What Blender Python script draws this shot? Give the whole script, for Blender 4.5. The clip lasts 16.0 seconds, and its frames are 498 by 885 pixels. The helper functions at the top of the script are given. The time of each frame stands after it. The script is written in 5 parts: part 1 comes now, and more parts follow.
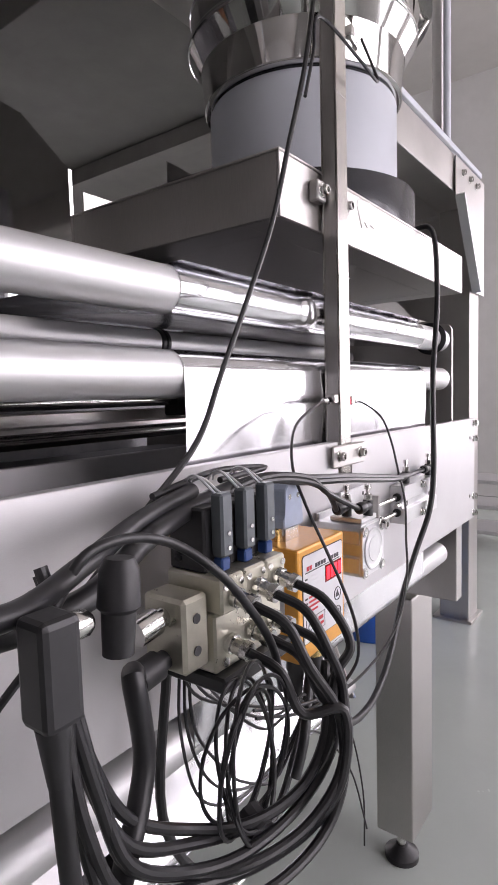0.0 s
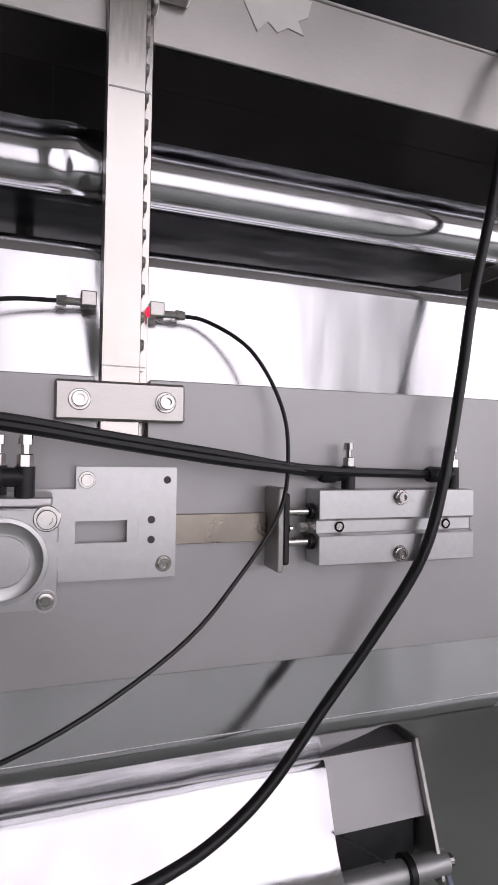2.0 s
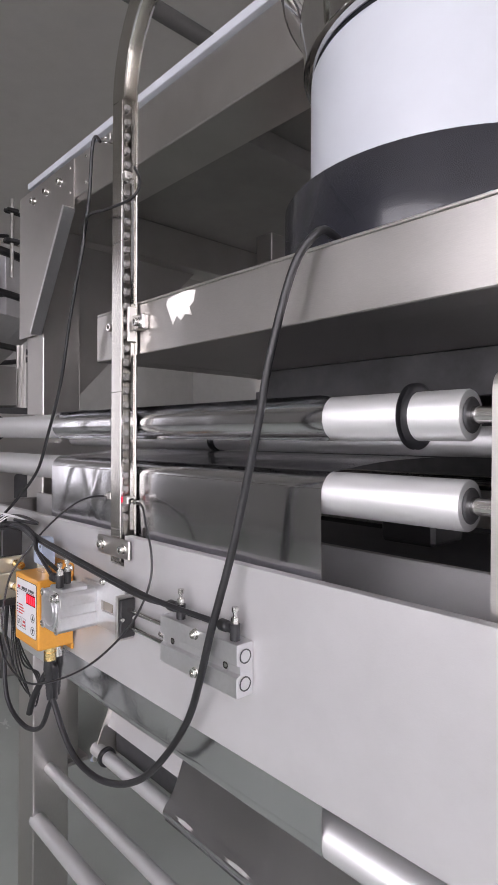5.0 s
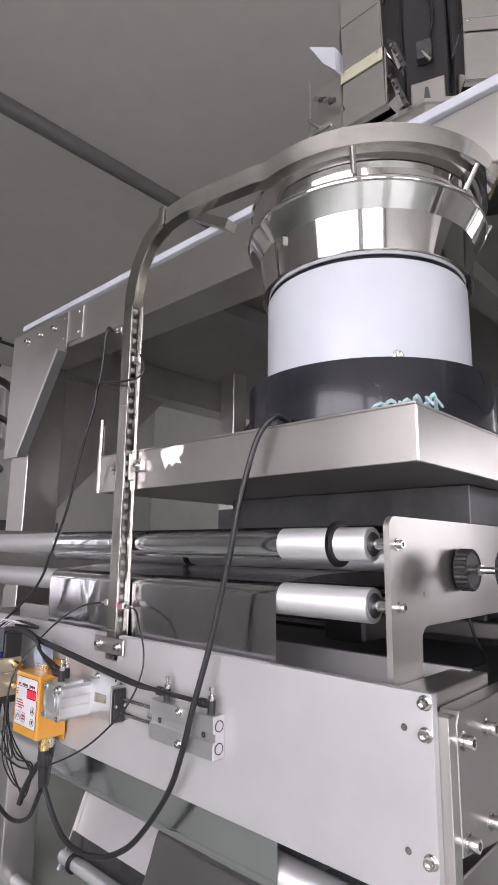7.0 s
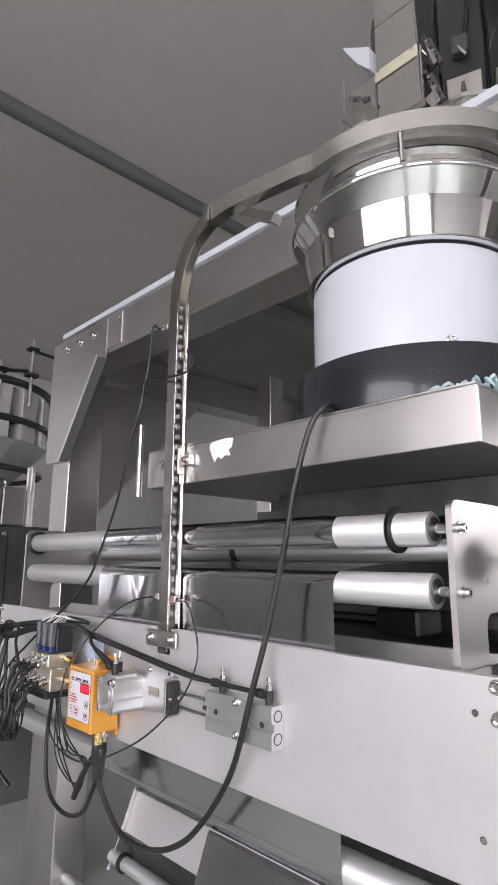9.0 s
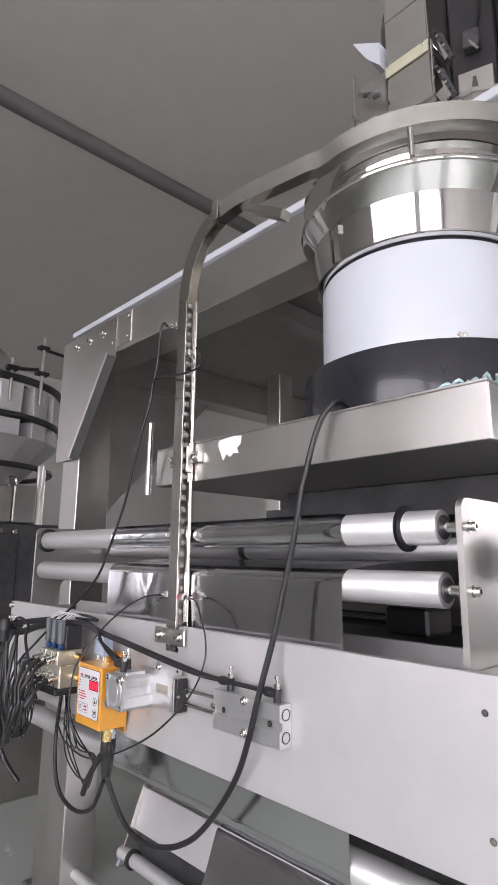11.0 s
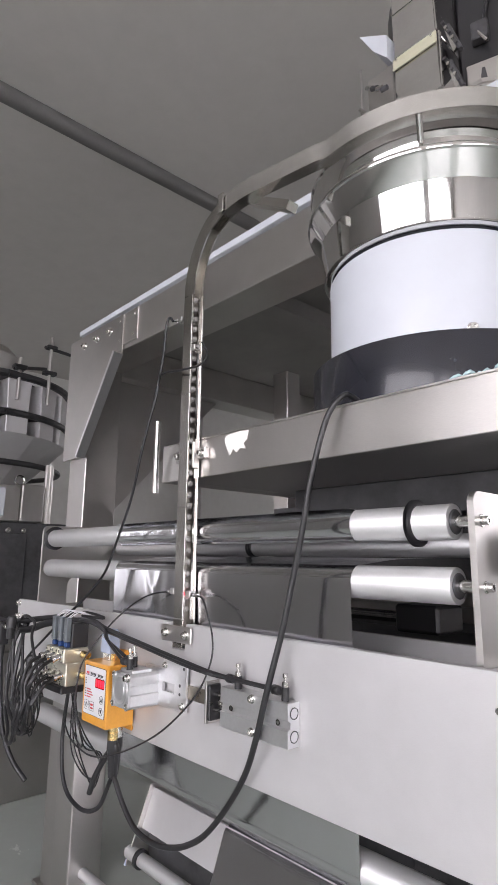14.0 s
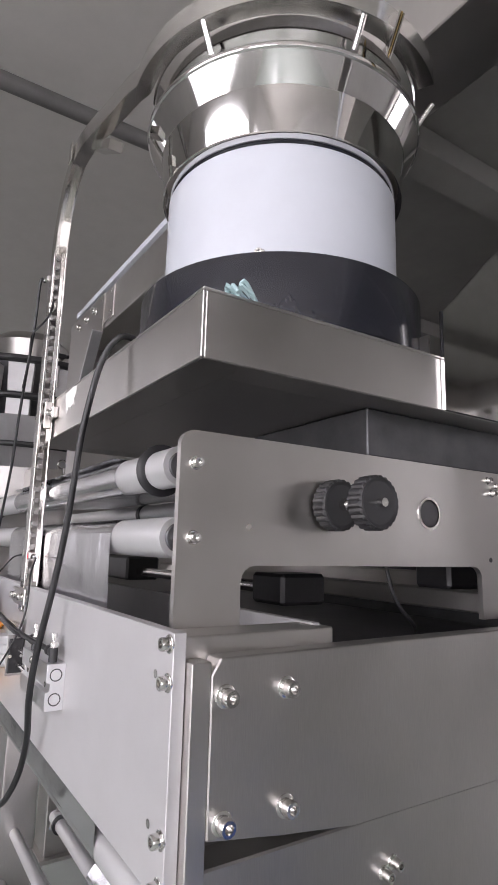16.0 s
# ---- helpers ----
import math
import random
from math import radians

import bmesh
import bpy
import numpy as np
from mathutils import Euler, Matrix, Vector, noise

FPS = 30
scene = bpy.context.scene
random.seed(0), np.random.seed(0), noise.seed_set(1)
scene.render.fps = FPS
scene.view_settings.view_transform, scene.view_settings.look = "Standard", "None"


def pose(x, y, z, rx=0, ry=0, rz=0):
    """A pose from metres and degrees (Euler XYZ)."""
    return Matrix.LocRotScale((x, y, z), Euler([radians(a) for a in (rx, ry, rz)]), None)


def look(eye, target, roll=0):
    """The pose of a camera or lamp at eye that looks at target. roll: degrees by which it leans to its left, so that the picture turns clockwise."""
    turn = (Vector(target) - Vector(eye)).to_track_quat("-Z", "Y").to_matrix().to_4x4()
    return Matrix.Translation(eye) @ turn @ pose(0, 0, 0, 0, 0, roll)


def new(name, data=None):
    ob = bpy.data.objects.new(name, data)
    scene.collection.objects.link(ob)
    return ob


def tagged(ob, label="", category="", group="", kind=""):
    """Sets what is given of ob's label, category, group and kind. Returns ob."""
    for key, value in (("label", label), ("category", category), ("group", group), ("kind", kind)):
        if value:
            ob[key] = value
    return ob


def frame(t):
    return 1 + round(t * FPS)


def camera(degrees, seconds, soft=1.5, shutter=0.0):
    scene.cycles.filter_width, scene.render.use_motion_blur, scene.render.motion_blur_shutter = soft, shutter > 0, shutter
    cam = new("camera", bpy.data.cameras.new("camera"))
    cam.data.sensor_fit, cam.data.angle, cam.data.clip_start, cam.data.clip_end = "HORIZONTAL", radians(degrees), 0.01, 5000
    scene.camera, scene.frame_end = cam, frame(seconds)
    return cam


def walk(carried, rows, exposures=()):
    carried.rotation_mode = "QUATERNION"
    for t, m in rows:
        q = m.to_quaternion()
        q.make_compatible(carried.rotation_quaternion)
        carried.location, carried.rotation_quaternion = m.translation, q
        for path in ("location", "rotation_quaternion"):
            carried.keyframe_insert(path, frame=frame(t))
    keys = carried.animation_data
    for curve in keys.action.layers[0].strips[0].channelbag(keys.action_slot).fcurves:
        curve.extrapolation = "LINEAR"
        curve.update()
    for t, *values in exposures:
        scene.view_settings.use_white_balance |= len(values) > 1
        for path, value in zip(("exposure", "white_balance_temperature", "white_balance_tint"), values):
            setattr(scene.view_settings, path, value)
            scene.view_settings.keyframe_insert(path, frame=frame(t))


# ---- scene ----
cam = camera(47.0, 16.0, soft=1.6)
PATH = [
    (0, (-0.0400, -0.3735, 1.4600), (1.5640, 0.8105, 1.2960), -1.60),
    (0.5, (0.1280, -0.3760, 1.3920), (1.5970, 0.9800, 1.3700), -1.50),
    (1, (0.297, -0.383, 1.338), (1.422, 1.266, 1.466), -1.4),
    (1.5, (0.46, -0.418, 1.339), (1.346, 1.369, 1.484), -0.7),
    (2, (0.641, -0.459, 1.335), (1.305, 1.427, 1.369), 1.0),
    (2.5, (0.867, -0.438, 1.31), (1.268, 1.522, 1.316), -0.1),
    (3, (1.032, -0.384, 1.346), (0.791, 1.601, 1.4), 0.4),
    (3.5, (1.111, -0.33, 1.408), (0.091, 1.391, 1.435), 0.9),
    (4, (1.33, -0.281, 1.472), (-0.021, 1.194, 1.483), 0.6),
    (4.5, (1.457, -0.353, 1.501), (-0.001, 1.016, 1.53), 0.5),
    (4.7, (1.481, -0.403, 1.538), (0.01, 0.952, 1.509), 0.3),
    (6.8, (1.696, -0.682, 1.563), (0.345, 0.752, 1.908), 0.9),
    (7, (1.702, -0.689, 1.561), (0.362, 0.75, 1.929), 0.7),
    (7.5, (1.678, -0.707, 1.537), (0.335, 0.721, 1.935), 0.6),
    (8, (1.67, -0.721, 1.526), (0.299, 0.678, 1.926), 0.4),
    (8.5, (1.665, -0.716, 1.523), (0.275, 0.664, 1.929), 0.5),
    (9, (1.668, -0.71, 1.526), (0.26, 0.653, 1.928), 0.4),
    (9.5, (1.667, -0.711, 1.525), (0.252, 0.645, 1.926), 0.5),
    (12, (1.667, -0.703, 1.525), (0.229, 0.629, 1.921), 0.6),
    (12.5, (1.667, -0.707, 1.522), (0.229, 0.625, 1.92), 0.6),
    (13, (1.665, -0.702, 1.523), (0.223, 0.625, 1.92), 0.6),
    (13.5, (1.661, -0.699, 1.52), (0.215, 0.624, 1.917), 0.6),
    (14, (1.656, -0.693, 1.519), (0.206, 0.626, 1.915), 0.6),
    (14.5, (1.646, -0.676, 1.511), (0.192, 0.639, 1.907), 0.7),
    (15, (1.613, -0.62, 1.494), (0.153, 0.691, 1.884), 0.6),
    (15.5, (1.696, -0.489, 1.462), (0.216, 0.797, 1.857), 0.8),
    (16, (1.889, -0.255, 1.476), (0.232, 0.806, 1.835), 1.5),
]
EXPOSURES = [(0.0, 0.3, 6700, 26), (0.5, 0.1, 6700, 26), (1.0, -0.3, 6700, 26), (1.5, -0.85, 6700, 25), (2.0, -1.2, 6650, 24), (2.5, -1.4, 6500, 20), (3.0, -1.25, 6400, 18), (3.5, -0.7, 6400, 18), (4.0, -0.2, 6500, 20), (4.5, 0.25, 6600, 22), (6.8, 0.42, 6650, 22), (15.0, 0.45, 6650, 20), (16.0, 0.42, 6650, 22)]
walk(cam, [(t, look(eye, target, roll)) for t, eye, target, roll in PATH], EXPOSURES)

FLOOR = 0.2          # height of the factory floor
CEIL = 5.0

# ---- world and light ----
world = bpy.data.worlds.new("world")
scene.world = world
world.use_nodes = True
wn = world.node_tree.nodes
sky = wn.new("ShaderNodeTexSky")
sky.sky_type, sky.sun_disc = "NISHITA", False
sky.sun_elevation, sky.sun_rotation = radians(40), radians(200)
wn["Background"].inputs["Strength"].default_value = 0.12
world.node_tree.links.new(sky.outputs["Color"], wn["Background"].inputs["Color"])


def window_light(name, x, y, z, w, h, rz, power, color=(1.0, 0.985, 0.97)):
    """Daylight that enters through a window's opening."""
    d = bpy.data.lights.new(name, "AREA")
    d.shape, d.size, d.size_y, d.energy, d.color = "RECTANGLE", w, h, power, color
    ob = new(name, d)
    ob.matrix_world = pose(x, y, z, 90, 0, rz)
    return ob


sun_data = bpy.data.lights.new("sun", "SUN")
sun_data.energy, sun_data.angle, sun_data.color = 1.0, radians(12), (1.0, 0.96, 0.9)
sun = new("sun", sun_data)
sun.matrix_world = look((0, -10, 12), (0, 0, 0))

# ---- materials ----
def shader(name):
    m = bpy.data.materials.new(name)
    m.use_nodes = True
    nt = m.node_tree
    return m, nt, nt.nodes["Principled BSDF"]


def link(nt, a, b):
    nt.links.new(a, b)


def noise_node(nt, scale, detail=4.0, rough=0.6, stretch=None):
    coords = nt.nodes.new("ShaderNodeTexCoord")
    mapping = nt.nodes.new("ShaderNodeMapping")
    if stretch:
        mapping.inputs["Scale"].default_value = stretch
    link(nt, coords.outputs["Object"], mapping.inputs["Vector"])
    n = nt.nodes.new("ShaderNodeTexNoise")
    n.inputs["Scale"].default_value = scale
    n.inputs["Detail"].default_value = detail
    n.inputs["Roughness"].default_value = rough
    link(nt, mapping.outputs["Vector"], n.inputs["Vector"])
    return n


def ramp(nt, src, lo, hi, p0=0.3, p1=0.7):
    r = nt.nodes.new("ShaderNodeValToRGB")
    e = r.color_ramp.elements
    e[0].position, e[1].position = p0, p1
    e[0].color = (*lo, 1) if len(lo) == 3 else lo
    e[1].color = (*hi, 1) if len(hi) == 3 else hi
    link(nt, src, r.inputs["Fac"])
    return r.outputs["Color"]


def grey(v):
    return (v, v, v)


def surface(name, color, rough=0.5, metal=0.0, vary=0.12, grain=60.0, bump=0.0, stretch=None, rough_vary=0.08, blotch=4.0, coat=0.0, bump_dist=0.001):
    """A material with colour that varies at two scales, uneven gloss and fine relief."""
    m, nt, b = shader(name)
    big = noise_node(nt, blotch, 3.0)
    fine = noise_node(nt, grain, 5.0, 0.65, stretch)
    mix = nt.nodes.new("ShaderNodeMix")
    mix.data_type = "FLOAT"
    mix.inputs["Factor"].default_value = 0.5
    link(nt, big.outputs["Fac"], mix.inputs["A"])
    link(nt, fine.outputs["Fac"], mix.inputs["B"])
    lo = tuple(max(0.0, c * (1 - vary)) for c in color)
    hi = tuple(min(1.0, c * (1 + vary)) for c in color)
    link(nt, ramp(nt, mix.outputs["Result"], lo, hi, 0.35, 0.65), b.inputs["Base Color"])
    link(nt, ramp(nt, mix.outputs["Result"], grey(max(0.02, rough - rough_vary)), grey(min(1.0, rough + rough_vary)), 0.3, 0.7), b.inputs["Roughness"])
    b.inputs["Metallic"].default_value = metal
    b.inputs["Coat Weight"].default_value = coat
    if bump:
        bn = nt.nodes.new("ShaderNodeBump")
        bn.inputs["Strength"].default_value = bump
        bn.inputs["Distance"].default_value = bump_dist
        link(nt, fine.outputs["Fac"], bn.inputs["Height"])
        link(nt, bn.outputs["Normal"], b.inputs["Normal"])
    return m


def glow(name, color, strength):
    m, nt, b = shader(name)
    b.inputs["Base Color"].default_value = (*color, 1)
    b.inputs["Emission Color"].default_value = (*color, 1)
    b.inputs["Emission Strength"].default_value = strength
    return m


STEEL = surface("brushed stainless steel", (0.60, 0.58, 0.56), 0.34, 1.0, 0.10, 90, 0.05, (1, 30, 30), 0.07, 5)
STEEL_DARK = surface("darker dull stainless steel", (0.46, 0.445, 0.43), 0.38, 1.0, 0.12, 60, 0.05, (30, 30, 1), 0.08, 4)
PANEL = surface("satin anodised aluminium plate", (0.555, 0.548, 0.555), 0.45, 0.5, 0.07, 120, 0.04, (1, 40, 40), 0.06, 9)
ALU = surface("anodised aluminium", (0.70, 0.70, 0.71), 0.33, 0.9, 0.06, 150, 0.04, None, 0.05, 12)
ROLLER = surface("matt aluminium roller", (0.64, 0.64, 0.645), 0.44, 0.7, 0.05, 140, 0.05, (1, 30, 30), 0.06, 8)
CHROME = surface("mirror polished steel", (0.70, 0.69, 0.68), 0.06, 1.0, 0.06, 30, 0.0, None, 0.03, 5)
SHINY = surface("bright turned steel", (0.68, 0.67, 0.65), 0.18, 1.0, 0.08, 60, 0.0, None, 0.05, 20)
TRACK = surface("polished track steel", (0.62, 0.60, 0.565), 0.19, 1.0, 0.10, 40, 0.03, (20, 20, 1), 0.06, 8)
CAP = surface("grey cap plastic", (0.30, 0.29, 0.28), 0.4, 0.3, 0.1, 60)
BLACK = surface("black plastic", (0.018, 0.018, 0.02), 0.42, 0.0, 0.25, 200, 0.05)
RUBBER = surface("black cable rubber", (0.014, 0.014, 0.016), 0.38, 0.0, 0.2, 120, 0.06)
BASE_BLACK = surface("black painted base", (0.014, 0.015, 0.021), 0.24, 0.0, 0.2, 30, 0.0, None, 0.05, 3, 0.3)
WHITE = surface("white sheet cover", (0.49, 0.512, 0.555), 0.34, 0.0, 0.03, 20, 0.02, None, 0.05, 3)
ORANGE = surface("orange hammered paint", (0.72, 0.33, 0.045), 0.33, 0.15, 0.08, 220, 0.12, None, 0.06, 12, 0.3)
CREAM = surface("nickel valve body", (0.60, 0.58, 0.49), 0.32, 0.75, 0.08, 120, 0.06, None, 0.08, 20)
BLUEGREY = surface("blue grey connector plastic", (0.33, 0.39, 0.50), 0.5, 0.0, 0.08, 120, 0.04)
LABEL = surface("silver grey label film", (0.62, 0.62, 0.64), 0.42, 0.0, 0.04, 80)
BRASS = surface("brass", (0.72, 0.53, 0.24), 0.25, 1.0, 0.12, 80)
BLUE = surface("blue bucket plastic", (0.012, 0.09, 0.42), 0.4, 0.0, 0.1, 30)
NAVY = surface("dark blue plastic", (0.012, 0.045, 0.16), 0.45, 0.0, 0.1, 30)
TAPE = surface("white paper tape", (0.82, 0.81, 0.78), 0.7, 0.0, 0.05, 60)
INK = surface("black ink", (0.03, 0.03, 0.035), 0.55)
RED_INK = surface("red ink", (0.55, 0.03, 0.04), 0.55)
LED_RED = glow("red display", (1.0, 0.015, 0.03), 1.6)
LED_DIM = surface("dark red display window", (0.20, 0.006, 0.01), 0.2)
LASER = glow("red sensor light", (1.0, 0.02, 0.06), 3.0)
GREEN_DOT = glow("green lamp", (0.1, 0.9, 0.35), 1.0)
# dark steel parts; also stands in for shade in holes, under shelf and tray
DARK = surface("dark machine steel and shade", (0.085, 0.085, 0.09), 0.42, 0.5, 0.3, 20, 0.05)
WALL = surface("painted factory wall", (0.58, 0.575, 0.56), 0.8, 0.0, 0.06, 6, 0.05, None, 0.05, 0.7)
CEILING = surface("grey ceiling board", (0.47, 0.458, 0.435), 0.85, 0.0, 0.05, 5, 0.04, None, 0.05, 0.5)
DECK = surface("grey sheet deck", (0.33, 0.32, 0.305), 0.55, 0.2, 0.1, 12, 0.03)
PIPE = surface("dark grey painted pipe", (0.10, 0.098, 0.095), 0.7)
FLOOR_MAT = surface("grey green epoxy floor", (0.40, 0.435, 0.41), 0.22, 0.0, 0.04, 5, 0.02, None, 0.08, 0.8)
SKY_GLOW = glow("bright daylight outside", (0.93, 0.97, 1.0), 1.6)
FRAME_MAT = surface("white window frame", (0.75, 0.76, 0.77), 0.5)
YELLOW = surface("faded yellow label", (0.46, 0.45, 0.33), 0.5, 0.0, 0.08, 60)
BAR = surface("dull tan steel bar", (0.40, 0.36, 0.31), 0.3, 1.0, 0.1, 60)
CARTON = surface("brown machine panel", (0.30, 0.13, 0.06), 0.6)


def film_material():
    m, nt, b = shader("metallised silver film")
    b.inputs["Metallic"].default_value = 1.0
    b.inputs["Base Color"].default_value = (0.66, 0.66, 0.68, 1)
    soft = noise_node(nt, 7.0, 2.0, 0.5, (1.0, 1.0, 0.45))
    crease = noise_node(nt, 22.0, 3.0, 0.5, (1.0, 1.0, 0.2))
    add = nt.nodes.new("ShaderNodeMath")
    add.operation = "MULTIPLY_ADD"
    add.inputs[1].default_value = 0.12
    link(nt, crease.outputs["Fac"], add.inputs[0])
    link(nt, soft.outputs["Fac"], add.inputs[2])
    bn = nt.nodes.new("ShaderNodeBump")
    bn.inputs["Strength"].default_value = 0.35
    bn.inputs["Distance"].default_value = 0.012
    link(nt, add.outputs["Value"], bn.inputs["Height"])
    link(nt, bn.outputs["Normal"], b.inputs["Normal"])
    link(nt, ramp(nt, crease.outputs["Fac"], grey(0.13), grey(0.24)), b.inputs["Roughness"])
    return m


FILM = film_material()

# ---- mesh helpers ----
def part(name, bm, material, parent=None, label="", smooth=False):
    """Links a bmesh as one mesh object, under a thing or a part."""
    me = bpy.data.meshes.new(name)
    bmesh.ops.recalc_face_normals(bm, faces=bm.faces)
    for f in bm.faces:
        f.smooth = smooth
    bm.to_mesh(me)
    bm.free()
    if smooth:
        me.set_sharp_from_angle(angle=radians(35))
    me.materials.append(material)
    ob = new(name, me)
    if parent is not None:
        ob.parent = parent
    if label:
        tagged(ob, label)
    return ob


def thing(name, label, category, group="", kind="", at=(0, 0, 0)):
    ob = new(name)
    ob.location = at
    ob.empty_display_size = 0.02
    return tagged(ob, label, category, group, kind)


def add_box(bm, x0, x1, y0, y1, z0, z1, bevel=0.0, seg=1):
    r = bmesh.ops.create_cube(bm, size=1.0, matrix=Matrix.Translation(((x0 + x1) / 2, (y0 + y1) / 2, (z0 + z1) / 2)) @ Matrix.Diagonal((abs(x1 - x0), abs(y1 - y0), abs(z1 - z0), 1)))
    if bevel:
        edges = list({e for v in r["verts"] for e in v.link_edges})
        bmesh.ops.bevel(bm, geom=edges, offset=bevel, segments=seg, affect="EDGES", profile=0.5)
    return bm


def boxm(x0, x1, y0, y1, z0, z1, bevel=0.0, seg=1):
    return add_box(bmesh.new(), x0, x1, y0, y1, z0, z1, bevel, seg)


def axis_matrix(p, q):
    p, q = Vector(p), Vector(q)
    return Matrix.Translation(p) @ (q - p).to_track_quat("Z", "Y").to_matrix().to_4x4(), (q - p).length


def add_lathe(bm, p, q, profile, seg=24, caps=True):
    """A turned form round the line from p to q: profile is rows of (part of the way, radius)."""
    m, length = axis_matrix(p, q)
    rings = []
    for s, r in profile:
        rings.append([bm.verts.new(m @ Vector((r * math.cos(a), r * math.sin(a), s * length))) for a in (2 * math.pi * k / seg for k in range(seg))])
    for a, b in zip(rings, rings[1:]):
        for k in range(seg):
            bm.faces.new((a[k], a[(k + 1) % seg], b[(k + 1) % seg], b[k]))
    if caps:
        bm.faces.new(rings[0])
        bm.faces.new(rings[-1])
    return bm


def lathe(p, q, profile, seg=24, caps=True):
    return add_lathe(bmesh.new(), p, q, profile, seg, caps)


def add_rod(bm, p, q, r, seg=20, bev=0.0):
    length = (Vector(q) - Vector(p)).length
    if bev:
        k = bev / length
        return add_lathe(bm, p, q, [(0, r - bev), (k, r), (1 - k, r), (1, r - bev)], seg)
    return add_lathe(bm, p, q, [(0, r), (1, r)], seg)


def rod(p, q, r, seg=20, bev=0.0):
    return add_rod(bmesh.new(), p, q, r, seg, bev)


def spline(points, step=6):
    """A smooth line through the points (Catmull-Rom)."""
    P = [Vector(p) for p in points]
    P = [2 * P[0] - P[1]] + P + [2 * P[-1] - P[-2]]
    out = []
    for i in range(1, len(P) - 2):
        a, b, c, d = P[i - 1 : i + 3]
        for k in range(step):
            t = k / step
            out.append(0.5 * (2 * b + (c - a) * t + (2 * a - 5 * b + 4 * c - d) * t**2 + (3 * b - a - 3 * c + d) * t**3))
    out.append(P[-2])
    return out


def add_tube(bm, points, r, seg=10, step=6, smooth_line=True):
    line = spline(points, step) if smooth_line else [Vector(p) for p in points]
    side = None
    rings = []
    for i, p in enumerate(line):
        t = (line[min(i + 1, len(line) - 1)] - line[max(i - 1, 0)]).normalized()
        if side is None:
            side = t.orthogonal().normalized()
        side = (side - t * side.dot(t)).normalized()
        up = t.cross(side)
        rings.append([bm.verts.new(p + r * (math.cos(a) * side + math.sin(a) * up)) for a in (2 * math.pi * k / seg for k in range(seg))])
    for a, b in zip(rings, rings[1:]):
        for k in range(seg):
            bm.faces.new((a[k], a[(k + 1) % seg], b[(k + 1) % seg], b[k]))
    bm.faces.new(rings[0])
    bm.faces.new(rings[-1])
    return bm


def tube(points, r, seg=10, step=6):
    return add_tube(bmesh.new(), points, r, seg, step)


def add_prism(bm, outline, lo, hi, axis="x"):
    """An outline in a plane, drawn out along an axis. Outline pairs: (y, z), (x, z) or (x, y)."""
    def put(a, b, c):
        return {"x": (c, a, b), "y": (a, c, b), "z": (a, b, c)}[axis]
    n = len(outline)
    lows = [bm.verts.new(put(a, b, lo)) for a, b in outline]
    highs = [bm.verts.new(put(a, b, hi)) for a, b in outline]
    bm.faces.new(lows)
    bm.faces.new(highs)
    for k in range(n):
        bm.faces.new((lows[k], lows[(k + 1) % n], highs[(k + 1) % n], highs[k]))
    return bm


def prism(outline, lo, hi, axis="x", bevel=0.0):
    bm = add_prism(bmesh.new(), outline, lo, hi, axis)
    if bevel:
        bmesh.ops.bevel(bm, geom=list(bm.edges), offset=bevel, segments=1, affect="EDGES")
    return bm


def rounded(x0, x1, y0, y1, r, seg=6, corners=(1, 1, 1, 1)):
    """The outline of a rectangle with rounded corners."""
    out = []
    for (cx, cy, a0), on in zip(((x1 - r, y1 - r, 0), (x0 + r, y1 - r, 90), (x0 + r, y0 + r, 180), (x1 - r, y0 + r, 270)), corners):
        if on:
            out += [(cx + r * math.cos(radians(a0 + 90 * k / seg)), cy + r * math.sin(radians(a0 + 90 * k / seg))) for k in range(seg + 1)]
        else:
            out.append({0: (x1, y1), 90: (x0, y1), 180: (x0, y0), 270: (x1, y0)}[a0])
    return out


def bolt(p, n, r=0.0065, h=0.008, parent=None, washer=True, name="bolt", category="bolt", mat=None):
    """A socket cap screw with its washer, on the point p with its head along n."""
    p, n = Vector(p), Vector(n).normalized()
    bm = bmesh.new()
    if washer:
        add_lathe(bm, p - n * 0.001, p + n * 0.0015, [(0, r * 1.35), (0.8, r * 1.35), (1, r * 1.25)], 18)
    q = p + n * 0.0015
    # head with a hexagon socket
    add_lathe(bm, q, q + n * h, [(0, r * 0.97), (0.06, r), (0.88, r), (1.0, r * 0.9), (1.0, r * 0.55), (0.55, r * 0.5)], 18)
    return part(name, bm, mat or SHINY, parent, smooth=True)


def bolt_thing(p, n, r=0.0065, h=0.008, label="steel socket cap screw with washer in the plate", group="plate screws"):
    e = thing("socket_screw", label, "screw", group)
    bolt(p, n, r, h, e, name="screw_head")
    return e

# ---- the hall ----
X0, X1, Y0, Y1 = -9.0, 7.0, -4.2, 7.5


